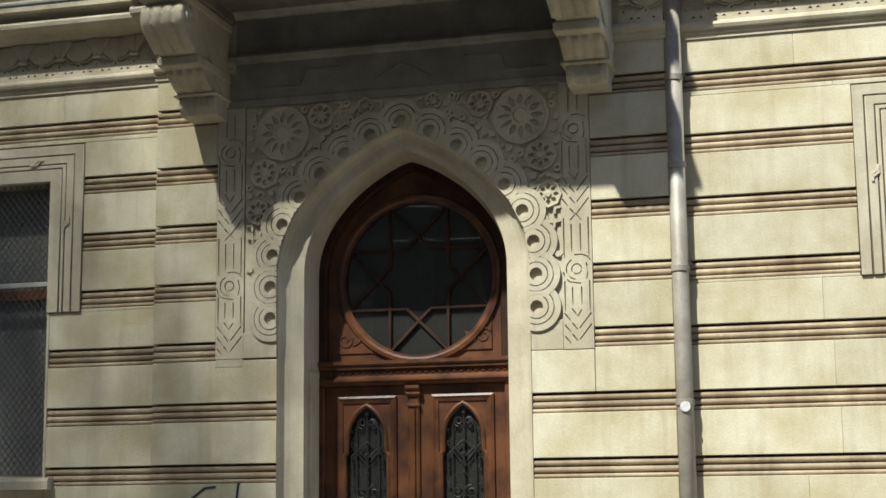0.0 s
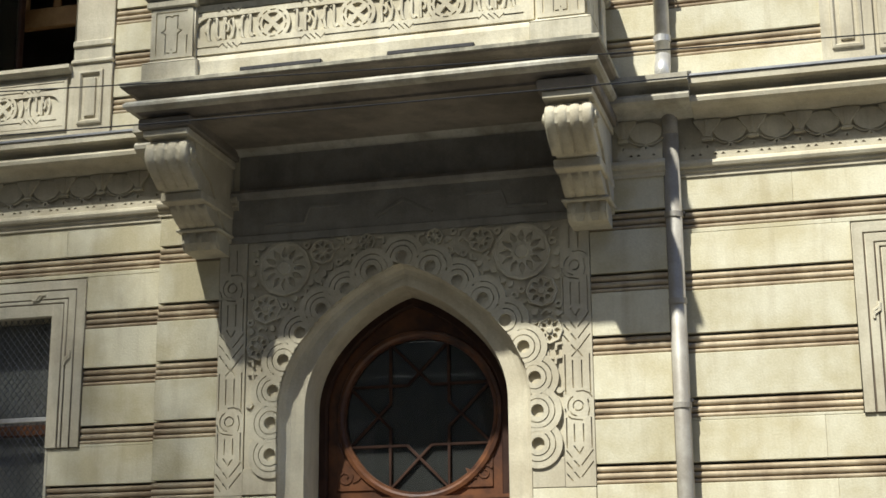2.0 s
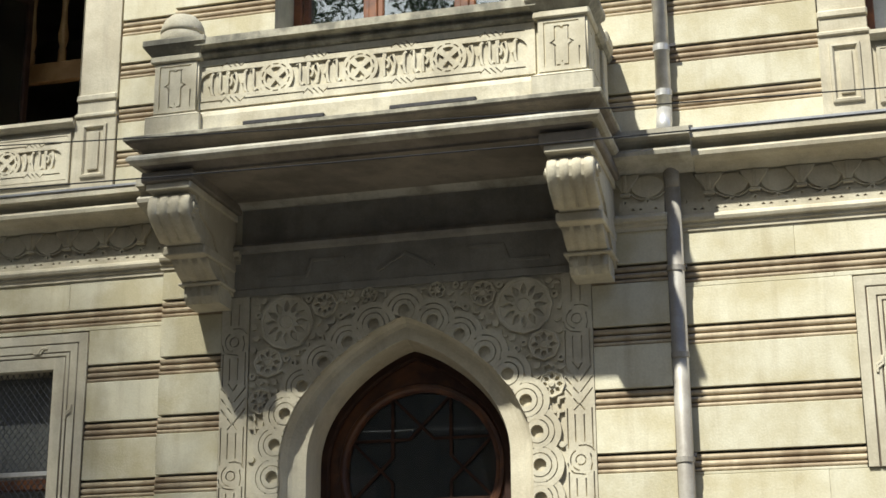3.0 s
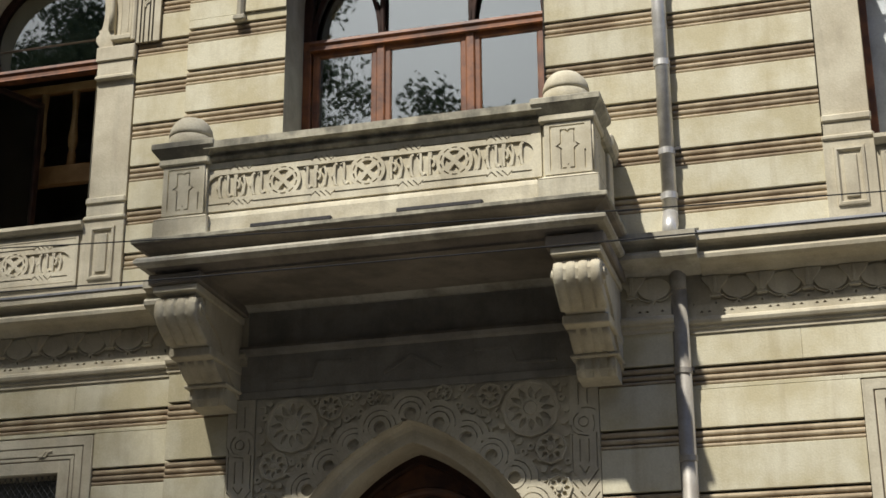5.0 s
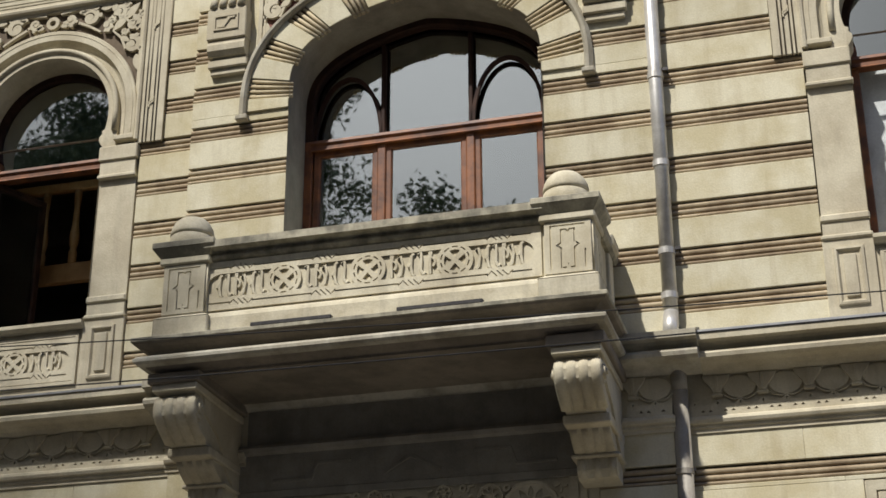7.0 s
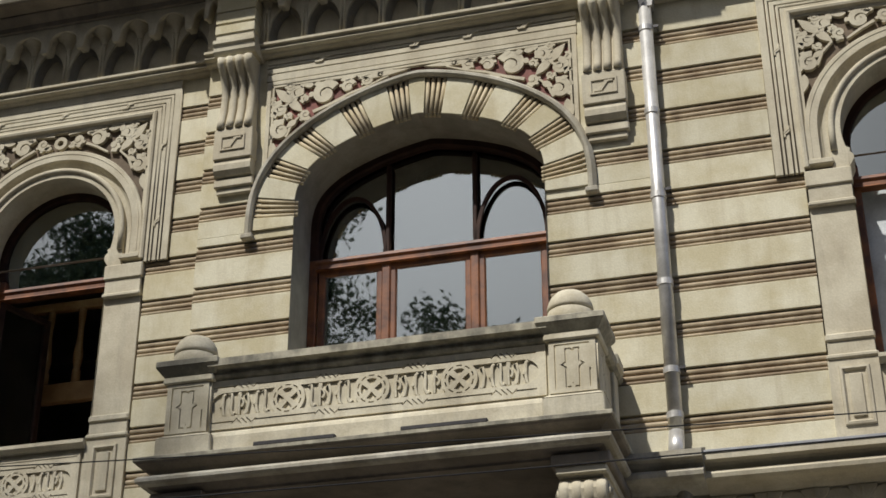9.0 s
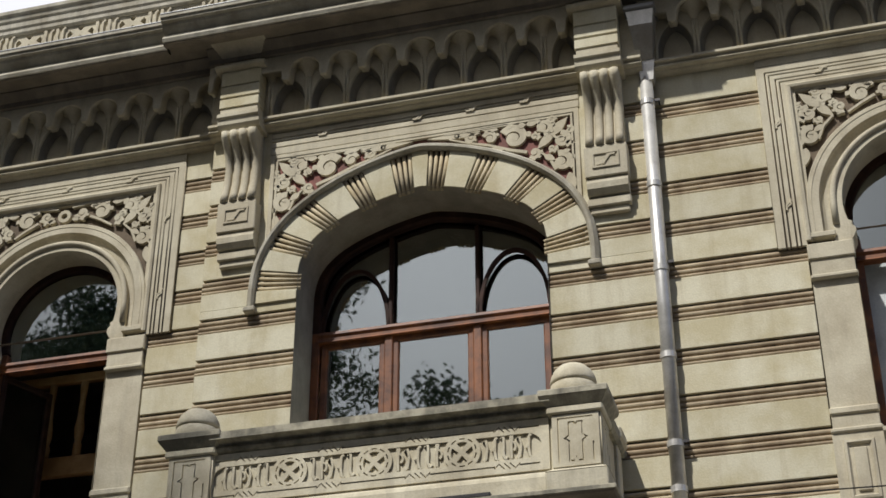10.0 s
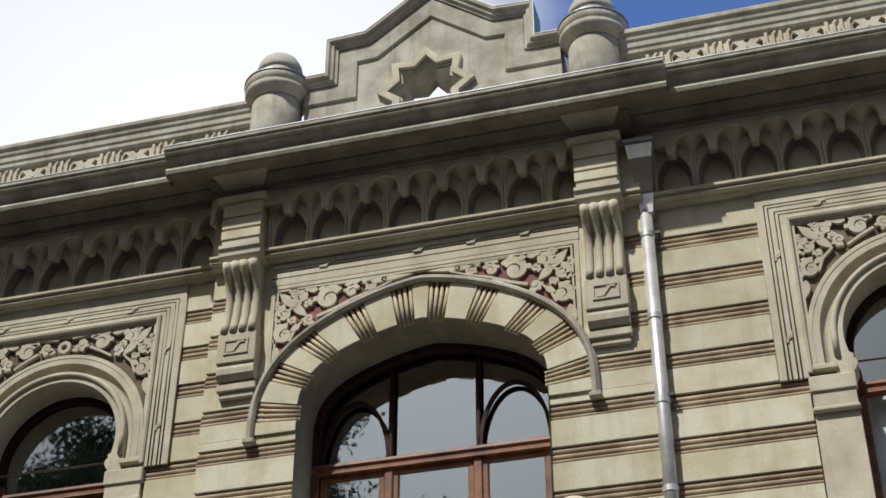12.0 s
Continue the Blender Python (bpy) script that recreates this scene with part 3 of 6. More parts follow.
def crossed_leaves(x, z, r):
    """A pair of leaves along the diagonal, crossed by two large curls, small curls between."""
    out = [leaf(x - 0.15 * r, z - 0.15 * r, 0.80, r * 1.35, r * 0.52), leaf(x + 0.05 * r, z + 0.05 * r, 3.95, r * 1.15, r * 0.46)]
    for a, d in ((2.35, 1), (5.50, -1)):
        out += volute(x + 0.62 * r * math.cos(a), z + 0.62 * r * math.sin(a), r * 0.52, a + 2.4, d)
        out.append(leaf(x + 0.9 * r * math.cos(a), z + 0.9 * r * math.sin(a), a - 0.5 * d, r * 0.5, r * 0.28))
    for a, d in ((0.05, -1), (1.58, 1), (3.2, 1), (4.7, -1)):
        out += volute(x + 0.86 * r * math.cos(a), z + 0.86 * r * math.sin(a), r * 0.27, a + 2.0, d)
    out.append(taper([(x - 0.75 * r, z + 0.3 * r), (x - 0.2 * r, z + 0.12 * r), (x + 0.2 * r, z - 0.3 * r), (x + 0.75 * r, z - 0.25 * r)], r * 0.12, r * 0.16))
    return out


def tendrils(cx, curls, crosses, leaves, stems):
    """Both halves of a field of tendrils about x = cx."""
    half = []
    for u, z, r, a, d in curls:
        half += volute(cx + u, z, r, a, d)
    for u, z, r in crosses:
        half += crossed_leaves(cx + u, z, r)
    half += [leaf(cx + u, z, a, length, width) for u, z, a, length, width in leaves]
    half += [taper([(cx + u, z) for u, z in line], w0, w1) for line, w0, w1 in stems]
    return half + [[(2 * cx - x, z) for x, z in p][::-1] for p in half]


def ends_u(x0, x1, z0, z1):
    """The three-sided line of a window frame, open below."""
    return [(x0, z0), (x0, z1), (x1, z1), (x1, z0)]


def knot(x, z, s, upright):
    """A small twisted band carved across frame lines."""
    out = []
    for k in (-0.5, 0.5):
        p = [(-0.5, -1.0 + k), (-0.5, -0.35 + k * 0.6), (0.5, 0.35 + k * 0.6), (0.5, 1.0 + k)]
        p = [(x + u * s, z + v * s) if upright else (x + v * s, z + u * s) for u, v in p]
        out.append(strip(p, s * 0.45))
    return out


def frame_bands(parent, x0, x1, z0, z1, y, offs, proud, mat=None):
    """Nested bands of a carved frame; offs: (from, to) inwards from the outer edge."""
    for a, b in offs:
        c = (a + b) / 2
        part("frame_band", plate([strip(ends_u(x0 + c, x1 - c, z0, z1 - c), b - a)], y - proud, proud + 0.05, 0.004), mat or TRIM, parent)


# ---- brackets, posts and parapet of the balcony ----
def bracket(bx):
    w = 0.38
    br = part("bracket", run(BR_PROF, bx + 0.03, bx + w - 0.03), TRIM, balcony, "scrolled and fluted stone bracket")
    part("top_plate", box(bx - 0.01, bx + w + 0.01, -1.17, F, 5.735, 5.80, 0.008), TRIM, br)
    part("capping", box(bx - 0.045, bx + w + 0.045, -1.20, F, 5.80, 5.892, 0.012), SOOTSHADE, br)
    line = BR_PROF[4:10]
    for k in range(4):
        x = bx + 0.045 + k * (w - 0.09) / 3
        part("flute_roll", bar([(x, y + 0.006, z) for y, z in line], 0.043, 8, 0.38), TRIM, br, smooth=True)
    line = BR_PROF[12:16]
    for k in range(4):
        x = bx + 0.06 + k * (w - 0.12) / 3
        part("flute_roll", bar([(x, y + 0.010, z) for y, z in line], 0.038, 8, 0.25), TRIM, br, smooth=True)
    part("band", box(bx + 0.0, bx + w - 0.0, -0.81, F, 5.275, 5.355, 0.01), TRIM, br)
    part("foot", box(bx - 0.01, bx + w + 0.01, -0.47, F, 5.10, 5.13, 0.010), TRIM, br)
    for k in range(3):
        x = bx + 0.07 + k * (w - 0.14) / 2
        part("foot_roll", bar([(x, -0.385, 5.10), (x, -0.385, 5.03), (x, -0.35, 4.965)], 0.048, 8), TRIM, br, smooth=True)
    for sx in (bx + 0.015, bx + w - 0.015):
        bm = bmesh.new()
        side = 1 if sx > bx + 0.1 else -1
        for r, t in ((0.105, 0.0), (0.062, 0.02), (0.028, 0.035)):
            m = bmesh.ops.create_cone(bm, segments=22, radius1=r, radius2=r * 0.9, depth=0.03, cap_ends=True)
            for v in m["verts"]:
                v.co = Vector((sx + side * (t + v.co.z), -1.045 + v.co.x, 5.605 + v.co.y))
        part("volute", bm, TRIM, br)
    part("back_scroll", run([(F, 5.80), (-0.98, 5.80), (-0.90, 5.60), (-0.6, 5.48), (-0.40, 5.24), (F, 5.05)], bx + 0.01, bx + w - 0.01), TRIM, br)
    return br


bracket(-5.585)
bracket(-2.215)


def post(px, label=""):
    w = 0.385
    y0 = BF + 0.075
    po = part("post", box(px, px + w, y0, y0 + 0.36, 6.36, 6.82, 0.006), BALC, balcony, "square stone post with domed finial")
    part("plinth", box(px - 0.055, px + w + 0.055, y0 - 0.05, y0 + 0.42, 6.17, 6.33, 0.01), BALC, po)
    part("plinth_slope", loft_box(px - 0.055, px + w + 0.055, y0 - 0.05, y0 + 0.42, 6.33, px, px + w, y0, y0 + 0.36, 6.365), BALC, po)
    part("neck", box(px - 0.035, px + w + 0.035, y0 - 0.035, y0 + 0.40, 6.82, 6.885, 0.012), BALC, po)
    part("cap", loft_box(px - 0.03, px + w + 0.03, y0 - 0.03, y0 + 0.39, 6.885, px - 0.085, px + w + 0.085, y0 - 0.085, y0 + 0.445, 6.955), MOSSY, po)
    part("cap_slab", box(px - 0.09, px + w + 0.09, y0 - 0.09, y0 + 0.45, 6.955, 7.015, 0.008), MOSSY, po)
    cx, cy = px + w / 2 - 0.03, y0 + 0.16
    part("finial_drum", turned([(0.175, 7.012), (0.188, 7.03), (0.188, 7.12), (0.178, 7.128)], cx, cy), BALC, po, smooth=True)
    part("finial_dome", turned([(0.165, 7.128), (0.188, 7.132), (0.190, 7.16), (0.180, 7.205), (0.155, 7.255), (0.115, 7.295), (0.06, 7.32), (0.01, 7.326)], cx, cy), BALC, po, smooth=True)
    # face with a stepped figure drawn by cut lines
    def face(u0, u1):
        d = u1 - u0
        half = [(0.46, 0.08), (0.36, 0.08), (0.36, 0.50), (0.27, 0.56), (0.36, 0.62), (0.36, 0.90), (0.46, 0.90), (0.5, 0.85)]
        fig = half + [(1 - u, v) for u, v in half[-2::-1]]
        lines = [fig, [(0.14, 0.05), (0.14, 0.99), (0.86, 0.99)], [(0.49, 0.155), (0.51, 0.155)], [(0.86, 0.05), (0.86, 0.45)]]
        return [rect(u0 + 0.004, u1 - 0.004, 6.372, 6.812)] + [strip([(u0 + d * u, 6.385 + 0.40 * v) for u, v in p], 0.013) for p in lines]

    part("carved_panel", plate(face(px, px + w), y0 - 0.012, 0.016), BALC, po)
    side = plate(face(y0, y0 + 0.36), 0.0, 0.016)
    side.transform(pose(px + w + 0.012, 0, 0, 0, 0, 90))
    part("carved_panel", side, BALC, po)
    return po


def loft_box(ax0, ax1, ay0, ay1, az, bx0, bx1, by0, by1, bz):
    bm = bmesh.new()
    a = [bm.verts.new(c) for c in ((ax0, ay0, az), (ax1, ay0, az), (ax1, ay1, az), (ax0, ay1, az))]
    b = [bm.verts.new(c) for c in ((bx0, by0, bz), (bx1, by0, bz), (bx1, by1, bz), (bx0, by1, bz))]
    for i in range(4):
        bm.faces.new((a[i], a[(i + 1) % 4], b[(i + 1) % 4], b[i]))
    bm.faces.new(a[::-1])
    bm.faces.new(b)
    return bm


PL, PR = -5.515, -2.23
post(PL)
post(PR)
yb = BF + 0.13
part("parapet", box(PL + 0.38, PR, yb, yb + 0.2, 6.17, 6.86), BALC, balcony)
part("parapet_plinth", run([(yb + 0.01, 6.17), (yb - 0.06, 6.17), (yb - 0.06, 6.31), (yb - 0.045, 6.345), (yb - 0.01, 6.37), (yb + 0.01, 6.37)], PL + 0.38, PR), BALC, balcony)
part("handrail", run([(yb + 0.2, 6.82), (yb - 0.02, 6.835), (yb - 0.04, 6.845), (yb - 0.052, 6.868), (yb - 0.04, 6.89), (yb - 0.03, 6.90), (yb - 0.05, 6.912), (yb - 0.085, 6.92), (yb - 0.125, 6.925), (yb - 0.125, 6.99), (yb + 0.27, 7.02), (yb + 0.27, 6.93), (yb + 0.2, 6.90)], PL + 0.38, PR), MOSSY, balcony)
for x0, x1 in ((-4.68, -3.98), (-3.43, -2.72)):
    part("drain_slot", box(x0, x1, BF - 0.006, BF + 0.05, 6.166, 6.203, 0.006), IRON, balcony)
# sides of the balcony
for sx in (PL + 0.09, PR + 0.2):
    part("side_parapet", box(sx, sx + 0.16, BF + 0.42, F, 6.17, 6.86), BALC, balcony)
    part("side_plinth", box(sx - 0.05, sx + 0.21, BF + 0.42, F, 6.17, 6.32, 0.02), BALC, balcony)
    part("side_rail", box(sx - 0.06, sx + 0.22, BF + 0.42, F - 0.0, 6.86, 7.0, 0.025), MOSSY, balcony)
    part("side_post", box(sx - 0.03, sx + 0.19, -0.45, -0.25, 6.17, 6.9, 0.01), BALC, balcony)
    part("side_cap", box(sx - 0.08, sx + 0.24, -0.50, -0.20, 6.9, 7.02, 0.02), BALC, balcony)


def wheel_holes(cx, cz, r):
    """A ringed boss: four sunk lobes between crossed spokes, short slits round them."""
    out = []
    for k in range(4):
        a = k * math.pi / 2
        out.append([(cx + r * 0.17 * math.cos(a), cz + r * 0.17 * math.sin(a))] + [(cx + r * 0.60 * math.cos(a + t), cz + r * 0.60 * math.sin(a + t)) for t in (-0.50, -0.42, -0.2, 0.0, 0.2, 0.42, 0.50)])
    for k in range(10):
        a = 2 * math.pi * (k + 0.5) / 10
        out.append(strip([(cx + r * 0.77 * math.cos(a + t), cz + r * 0.77 * math.sin(a + t)) for t in (-0.2, -0.1, 0.0, 0.1, 0.2)], r * 0.075))
    return out


def plait_holes(cx, cz, s):
    """Slanting cuts that draw two pairs of crossing straps."""
    out = [strip([(cx + k * s - s * 0.55, cz + s * 0.55), (cx + k * s + s * 0.55, cz - s * 0.55)], s * 0.2) for k in (-1, 0, 1)]
    out += [strip([(cx + k * s * 1.95 - s * 0.35, cz - s * 0.35), (cx + k * s * 1.95 + s * 0.35, cz + s * 0.35)], s * 0.2) for k in (-1, 1)]
    return out


def carved_strokes(x0, x1, z0, z1, seed):
    """Close-set carved uprights with curled ends and rounded bows."""
    rnd = random.Random(seed)
    out, h = [], z1 - z0
    n = max(3, round((x1 - x0) / 0.075))
    step = (x1 - x0) / n
    for k in range(n):
        x = x0 + step * (k + 0.5)
        kind = (k + seed) % 4
        if kind == 0:
            out.append(taper([(x - step * 0.3, z1 - h * 0.10), (x, z1 - h * 0.02), (x + step * 0.05, z1 - h * 0.3), (x, z0 + h * 0.25), (x + step * 0.25, z0 + h * 0.02), (x + step * 0.5, z0 + h * 0.12)], 0.022, 0.030))
        elif kind == 1:
            out.append(taper([(x, z1), (x - step * 0.06, z1 - h * 0.4), (x, z0)], 0.032, 0.024))
            out.append(taper([(x, z0 + h * 0.72)] + [(x + step * 0.5 * math.sin(t), z0 + h * (0.52 + 0.2 * math.cos(t))) for t in [0.4, 0.9, 1.57, 2.2, 2.7]], 0.018, 0.026))
        elif kind == 2:
            out.append(taper([(x - step * 0.42, z0 + h * (0.75 + 0.1 * rnd.random())), (x - step * 0.1, z0 + h * 0.9), (x + step * 0.12, z0 + h * 0.55), (x - step * 0.05, z0 + h * 0.1), (x - step * 0.35, z0)], 0.020, 0.030))
        else:
            out.append(taper([(x + step * 0.3, z1 - h * 0.02), (x + step * 0.05, z1 - h * 0.12), (x, z0 + h * 0.4), (x + step * 0.1, z0 + h * 0.06), (x + step * 0.4, z0)], 0.030, 0.020))
            out.append(leaf(x - step * 0.35, z0 + h * 0.38, 0.9, 0.06, 0.03))
    return out


def inscription(parent, x0, x1, zc, y, h, wheels, plaits, seed, mat):
    """A carved band: flat straps with plaited crossings round a sunk field of bosses and strokes."""
    fh, R, groove = h / 2 - 0.052, h / 2 - 0.004, 0.013
    holes = []
    a = math.asin(fh / R)
    ends = [(x0 + fh * 0.8, None)] + [(w, R) for w in wheels] + [(x1 - fh * 0.8, None)]
    fields = []
    for (u, ru), (v, rv) in zip(ends, ends[1:]):
        if ru:
            left = [(u + R * math.cos(t), zc + R * math.sin(t)) for t in [a - 2 * a * i / 10 for i in range(11)]]
        else:
            left = [(u - fh * 1.15 * math.sin(t), zc + fh * math.cos(t)) for t in [math.pi * i / 10 for i in range(11)]]
        if rv:
            right = [(v - R * math.cos(t), zc + R * math.sin(t)) for t in [-a + 2 * a * i / 10 for i in range(11)]]
        else:
            right = [(v + fh * 1.15 * math.sin(t), zc - fh * math.cos(t)) for t in [math.pi * i / 10 for i in range(11)]]
        holes.append(left + right)
        fields.append((u + (R if ru else -fh * 0.6), v - (R if rv else -fh * 0.6)))
    for w in wheels:
        holes += wheel_holes(w, zc, R)
    for sz in (-1, 1):
        z = zc + sz * h / 2
        stops = [x0 - 0.02] + list(plaits) + [x1 + 0.02]
        for k, (u, v) in enumerate(zip(stops, stops[1:])):
            lo, hi = u + (0.10 if k else 0.0), v - (0.10 if k < len(stops) - 2 else 0.0)
            if hi - lo > 0.05:
                holes.append(strip([(lo, z), (hi, z)], groove))
        for p in plaits:
            holes += plait_holes(p, z, 0.046)
    band = part("carved_band", plate([rect(x0 - 0.10, x1 + 0.10, zc - h / 2 - 0.062, zc + h / 2 + 0.062)] + holes, y - 0.020, 0.024), mat, parent, "flat carved straps round ringed bosses")
    for k, (u, v) in enumerate(fields):
        for i, line in enumerate(carved_strokes(u + 0.012, v - 0.012, zc - fh + 0.004, zc + fh - 0.004, seed + k)):
            part("carved_stroke", plate([line], y - 0.018 - 0.0011 * (i % 3), 0.024, 0.004), mat, band)


inscription(balcony, -5.09, -2.36, 6.607, yb, 0.315, (-4.445, -3.715, -2.975), (-4.82, -4.095, -3.345, -2.605), 3, BALC)

# ---- doorway surround ----
surround = thing("door_surround", "carved stone door surround with scalloped arch and rosettes", "door surround")
part("ground_panel", plate([[(-5.06, 2.87), (-5.06, 5.05), (-2.30, 5.05), (-2.30, 2.87), (CX + 1.09, 2.87)] + DOOR_OUT[1:-1] + [(CX - 1.09, 2.87)]], F + 0.012, 0.05), TRIM, surround)


def walk_line(pts, gap):
    """Places at even steps along a line, with the outward direction."""
    pts = [Vector(p) for p in pts]
    lens = [0.0]
    for a, b in zip(pts, pts[1:]):
        lens.append(lens[-1] + (b - a).length)
    n = max(1, round(lens[-1] / gap))
    out = []
    for k in range(n + 1):
        s = lens[-1] * k / n
        i = min(max(j for j, l in enumerate(lens) if l <= s + 1e-9), len(pts) - 2)
        t = (pts[i + 1] - pts[i]).normalized()
        p = pts[i] + t * (s - lens[i])
        out.append((p, Vector((t.y, -t.x))))
    return out


lobe_line = [(CX + 1.12, 3.20)] + arch(CX, 1.12, 3.55, 1.25, 1.2, 2.1) + [(CX - 1.12, 3.20)]
spots = walk_line(lobe_line, 0.262)
inside = [Vector(p) for p in DOOR_OUT]


def clipped(poly):
    """Keeps an outline on the stone side of the arch."""
    out = []
    for x, z in poly:
        if z > 3.0:
            zz = z
            u = min(1.0, abs(x - CX) / 1.096)
            za = 3.55 + 1.236 * (max(0.0, 1 - u ** 1.2)) ** (1 / 2.1) if u < 1 else -9
            if z < za:
                c = Vector((CX, 3.3))
                d = Vector((x, z)) - c
                for k in range(60):
                    d *= 1.012
                    q = c + d
                    u = abs(q.x - CX) / 1.096
                    if u >= 1 or q.y >= 3.55 + 1.236 * (1 - u ** 1.2) ** (1 / 2.1):
                        break
                x, zz = (c + d)
            out.append((x, zz))
        else:
            out.append((x, z))
    return out


def cut_disc(c, nrm, r, h, n=30):
    """A disc cut straight where it would pass the arch's edge, h behind its centre."""
    a = math.atan2(nrm.y, nrm.x)
    if r <= h:
        return disc(c.x, c.y, r, n)
    b = math.pi - math.acos(h / r)
    return [(c.x + r * math.cos(a - b + 2 * b * i / n), c.y + r * math.sin(a - b + 2 * b * i / n)) for i in range(n + 1)]


def cut_ring(c, nrm, r0, r1, h):
    if r1 <= h:
        return [cut_disc(c, nrm, r0, h), cut_disc(c, nrm, r1, h, 20)]
    return [cut_disc(c, nrm, r0, h) + cut_disc(c, nrm, r1, h)[::-1]]


for i, (p, nrm) in enumerate(spots):
    c = p + nrm * 0.028
    up = 0.0025 * (i % 2)
    lobe = part("scallop", plate([cut_disc(c, nrm, 0.186, 0.056), disc(c.x, c.y, 0.054, 18)], F + 0.002 - up, 0.05), TRIM, surround)
    for r0, r1, pr in ((0.198, 0.148, 0.020), (0.139, 0.101, 0.024), (0.092, 0.053, 0.028)):
        part("scallop_ring", plate(cut_ring(c, nrm, r0, r1, 0.056), F - pr - up, 0.035), TRIM, lobe)


def rosette(name, cx, cz, r, n):
    """A many-petalled wheel with sunk petals and a ring."""
    holes = [leaf(cx + r * 0.36 * math.cos(a), cz + r * 0.36 * math.sin(a), a, r * 0.42, r * 0.24 * 10 / n) for a in [2 * math.pi * k / n for k in range(n)]]
    ro = part(name, plate([disc(cx, cz, r * 0.92, n)] + holes, F - 0.012, 0.03, 0.003), TRIM, surround)
    part("ring", plate([disc(cx, cz, r, n), disc(cx, cz, r * 0.87, n)], F - 0.02, 0.04, 0.003), TRIM, ro)
    part("boss", plate([disc(cx, cz, r * 0.24, 14)], F - 0.026, 0.03, 0.006), TRIM, ro)


rosette("rosette", -4.72, 4.80, 0.245, 12)
rosette("rosette", -2.63, 4.80, 0.245, 12)
for s in (-1, 1):
    mid = -3.675
    rosette("small_rosette", mid + s * 1.205, 4.455, 0.135, 8)
    rosette("small_rosette", mid + s * 0.70, 4.93, 0.115, 8)
    rosette("small_rosette", mid + s * 1.265, 4.12, 0.115, 8)
    rosette("small_rosette", mid + s * 0.30, 4.985, 0.075, 8)
rnd = random.Random(11)
bits, taken = [], []
keep_off = (((-2.63, 4.80), 0.27), ((-2.47, 4.455), 0.155), ((-2.975, 4.93), 0.135), ((-2.41, 4.12), 0.135), ((-3.375, 4.985), 0.095))
for k in range(2600):
    x, z = rnd.uniform(-3.67, -2.33), rnd.uniform(3.12, 5.02)
    if any((p - Vector((x, z))).length < 0.245 for p, _ in spots) or clipped([(x, z)])[0] != (x, z):
        continue
    if any((Vector((x, z)) - Vector(c)).length < r for c, r in keep_off) or any((x - a) ** 2 + (z - b) ** 2 < 0.0049 for a, b in taken):
        continue
    taken.append((x, z))
    a = rnd.choice((0, 1, 2, 3)) * math.pi / 4
    kind = rnd.random()
    if kind < 0.4:
        made = [leaf(x - 0.03 * math.cos(a), z - 0.03 * math.sin(a), a, 0.07, 0.05)]
    elif kind < 0.75:
        made = [strip([(x - 0.04 * math.cos(a), z - 0.04 * math.sin(a)), (x - 0.03 * math.sin(a), z + 0.03 * math.cos(a)), (x + 0.04 * math.cos(a), z + 0.04 * math.sin(a))], 0.02)]
    else:
        made = [[disc(x, z, 0.034, 8), disc(x, z, 0.014, 6)]]
    bits += made
    bits += [[[(-7.35 - u, v) for u, v in q][::-1] for q in m] if isinstance(m[0], list) else [(-7.35 - u, v) for u, v in m][::-1] for m in made]
tagged(part("small_relief", relief(bits, F - 0.010, 0.03), TRIM, surround), kind="stuff")

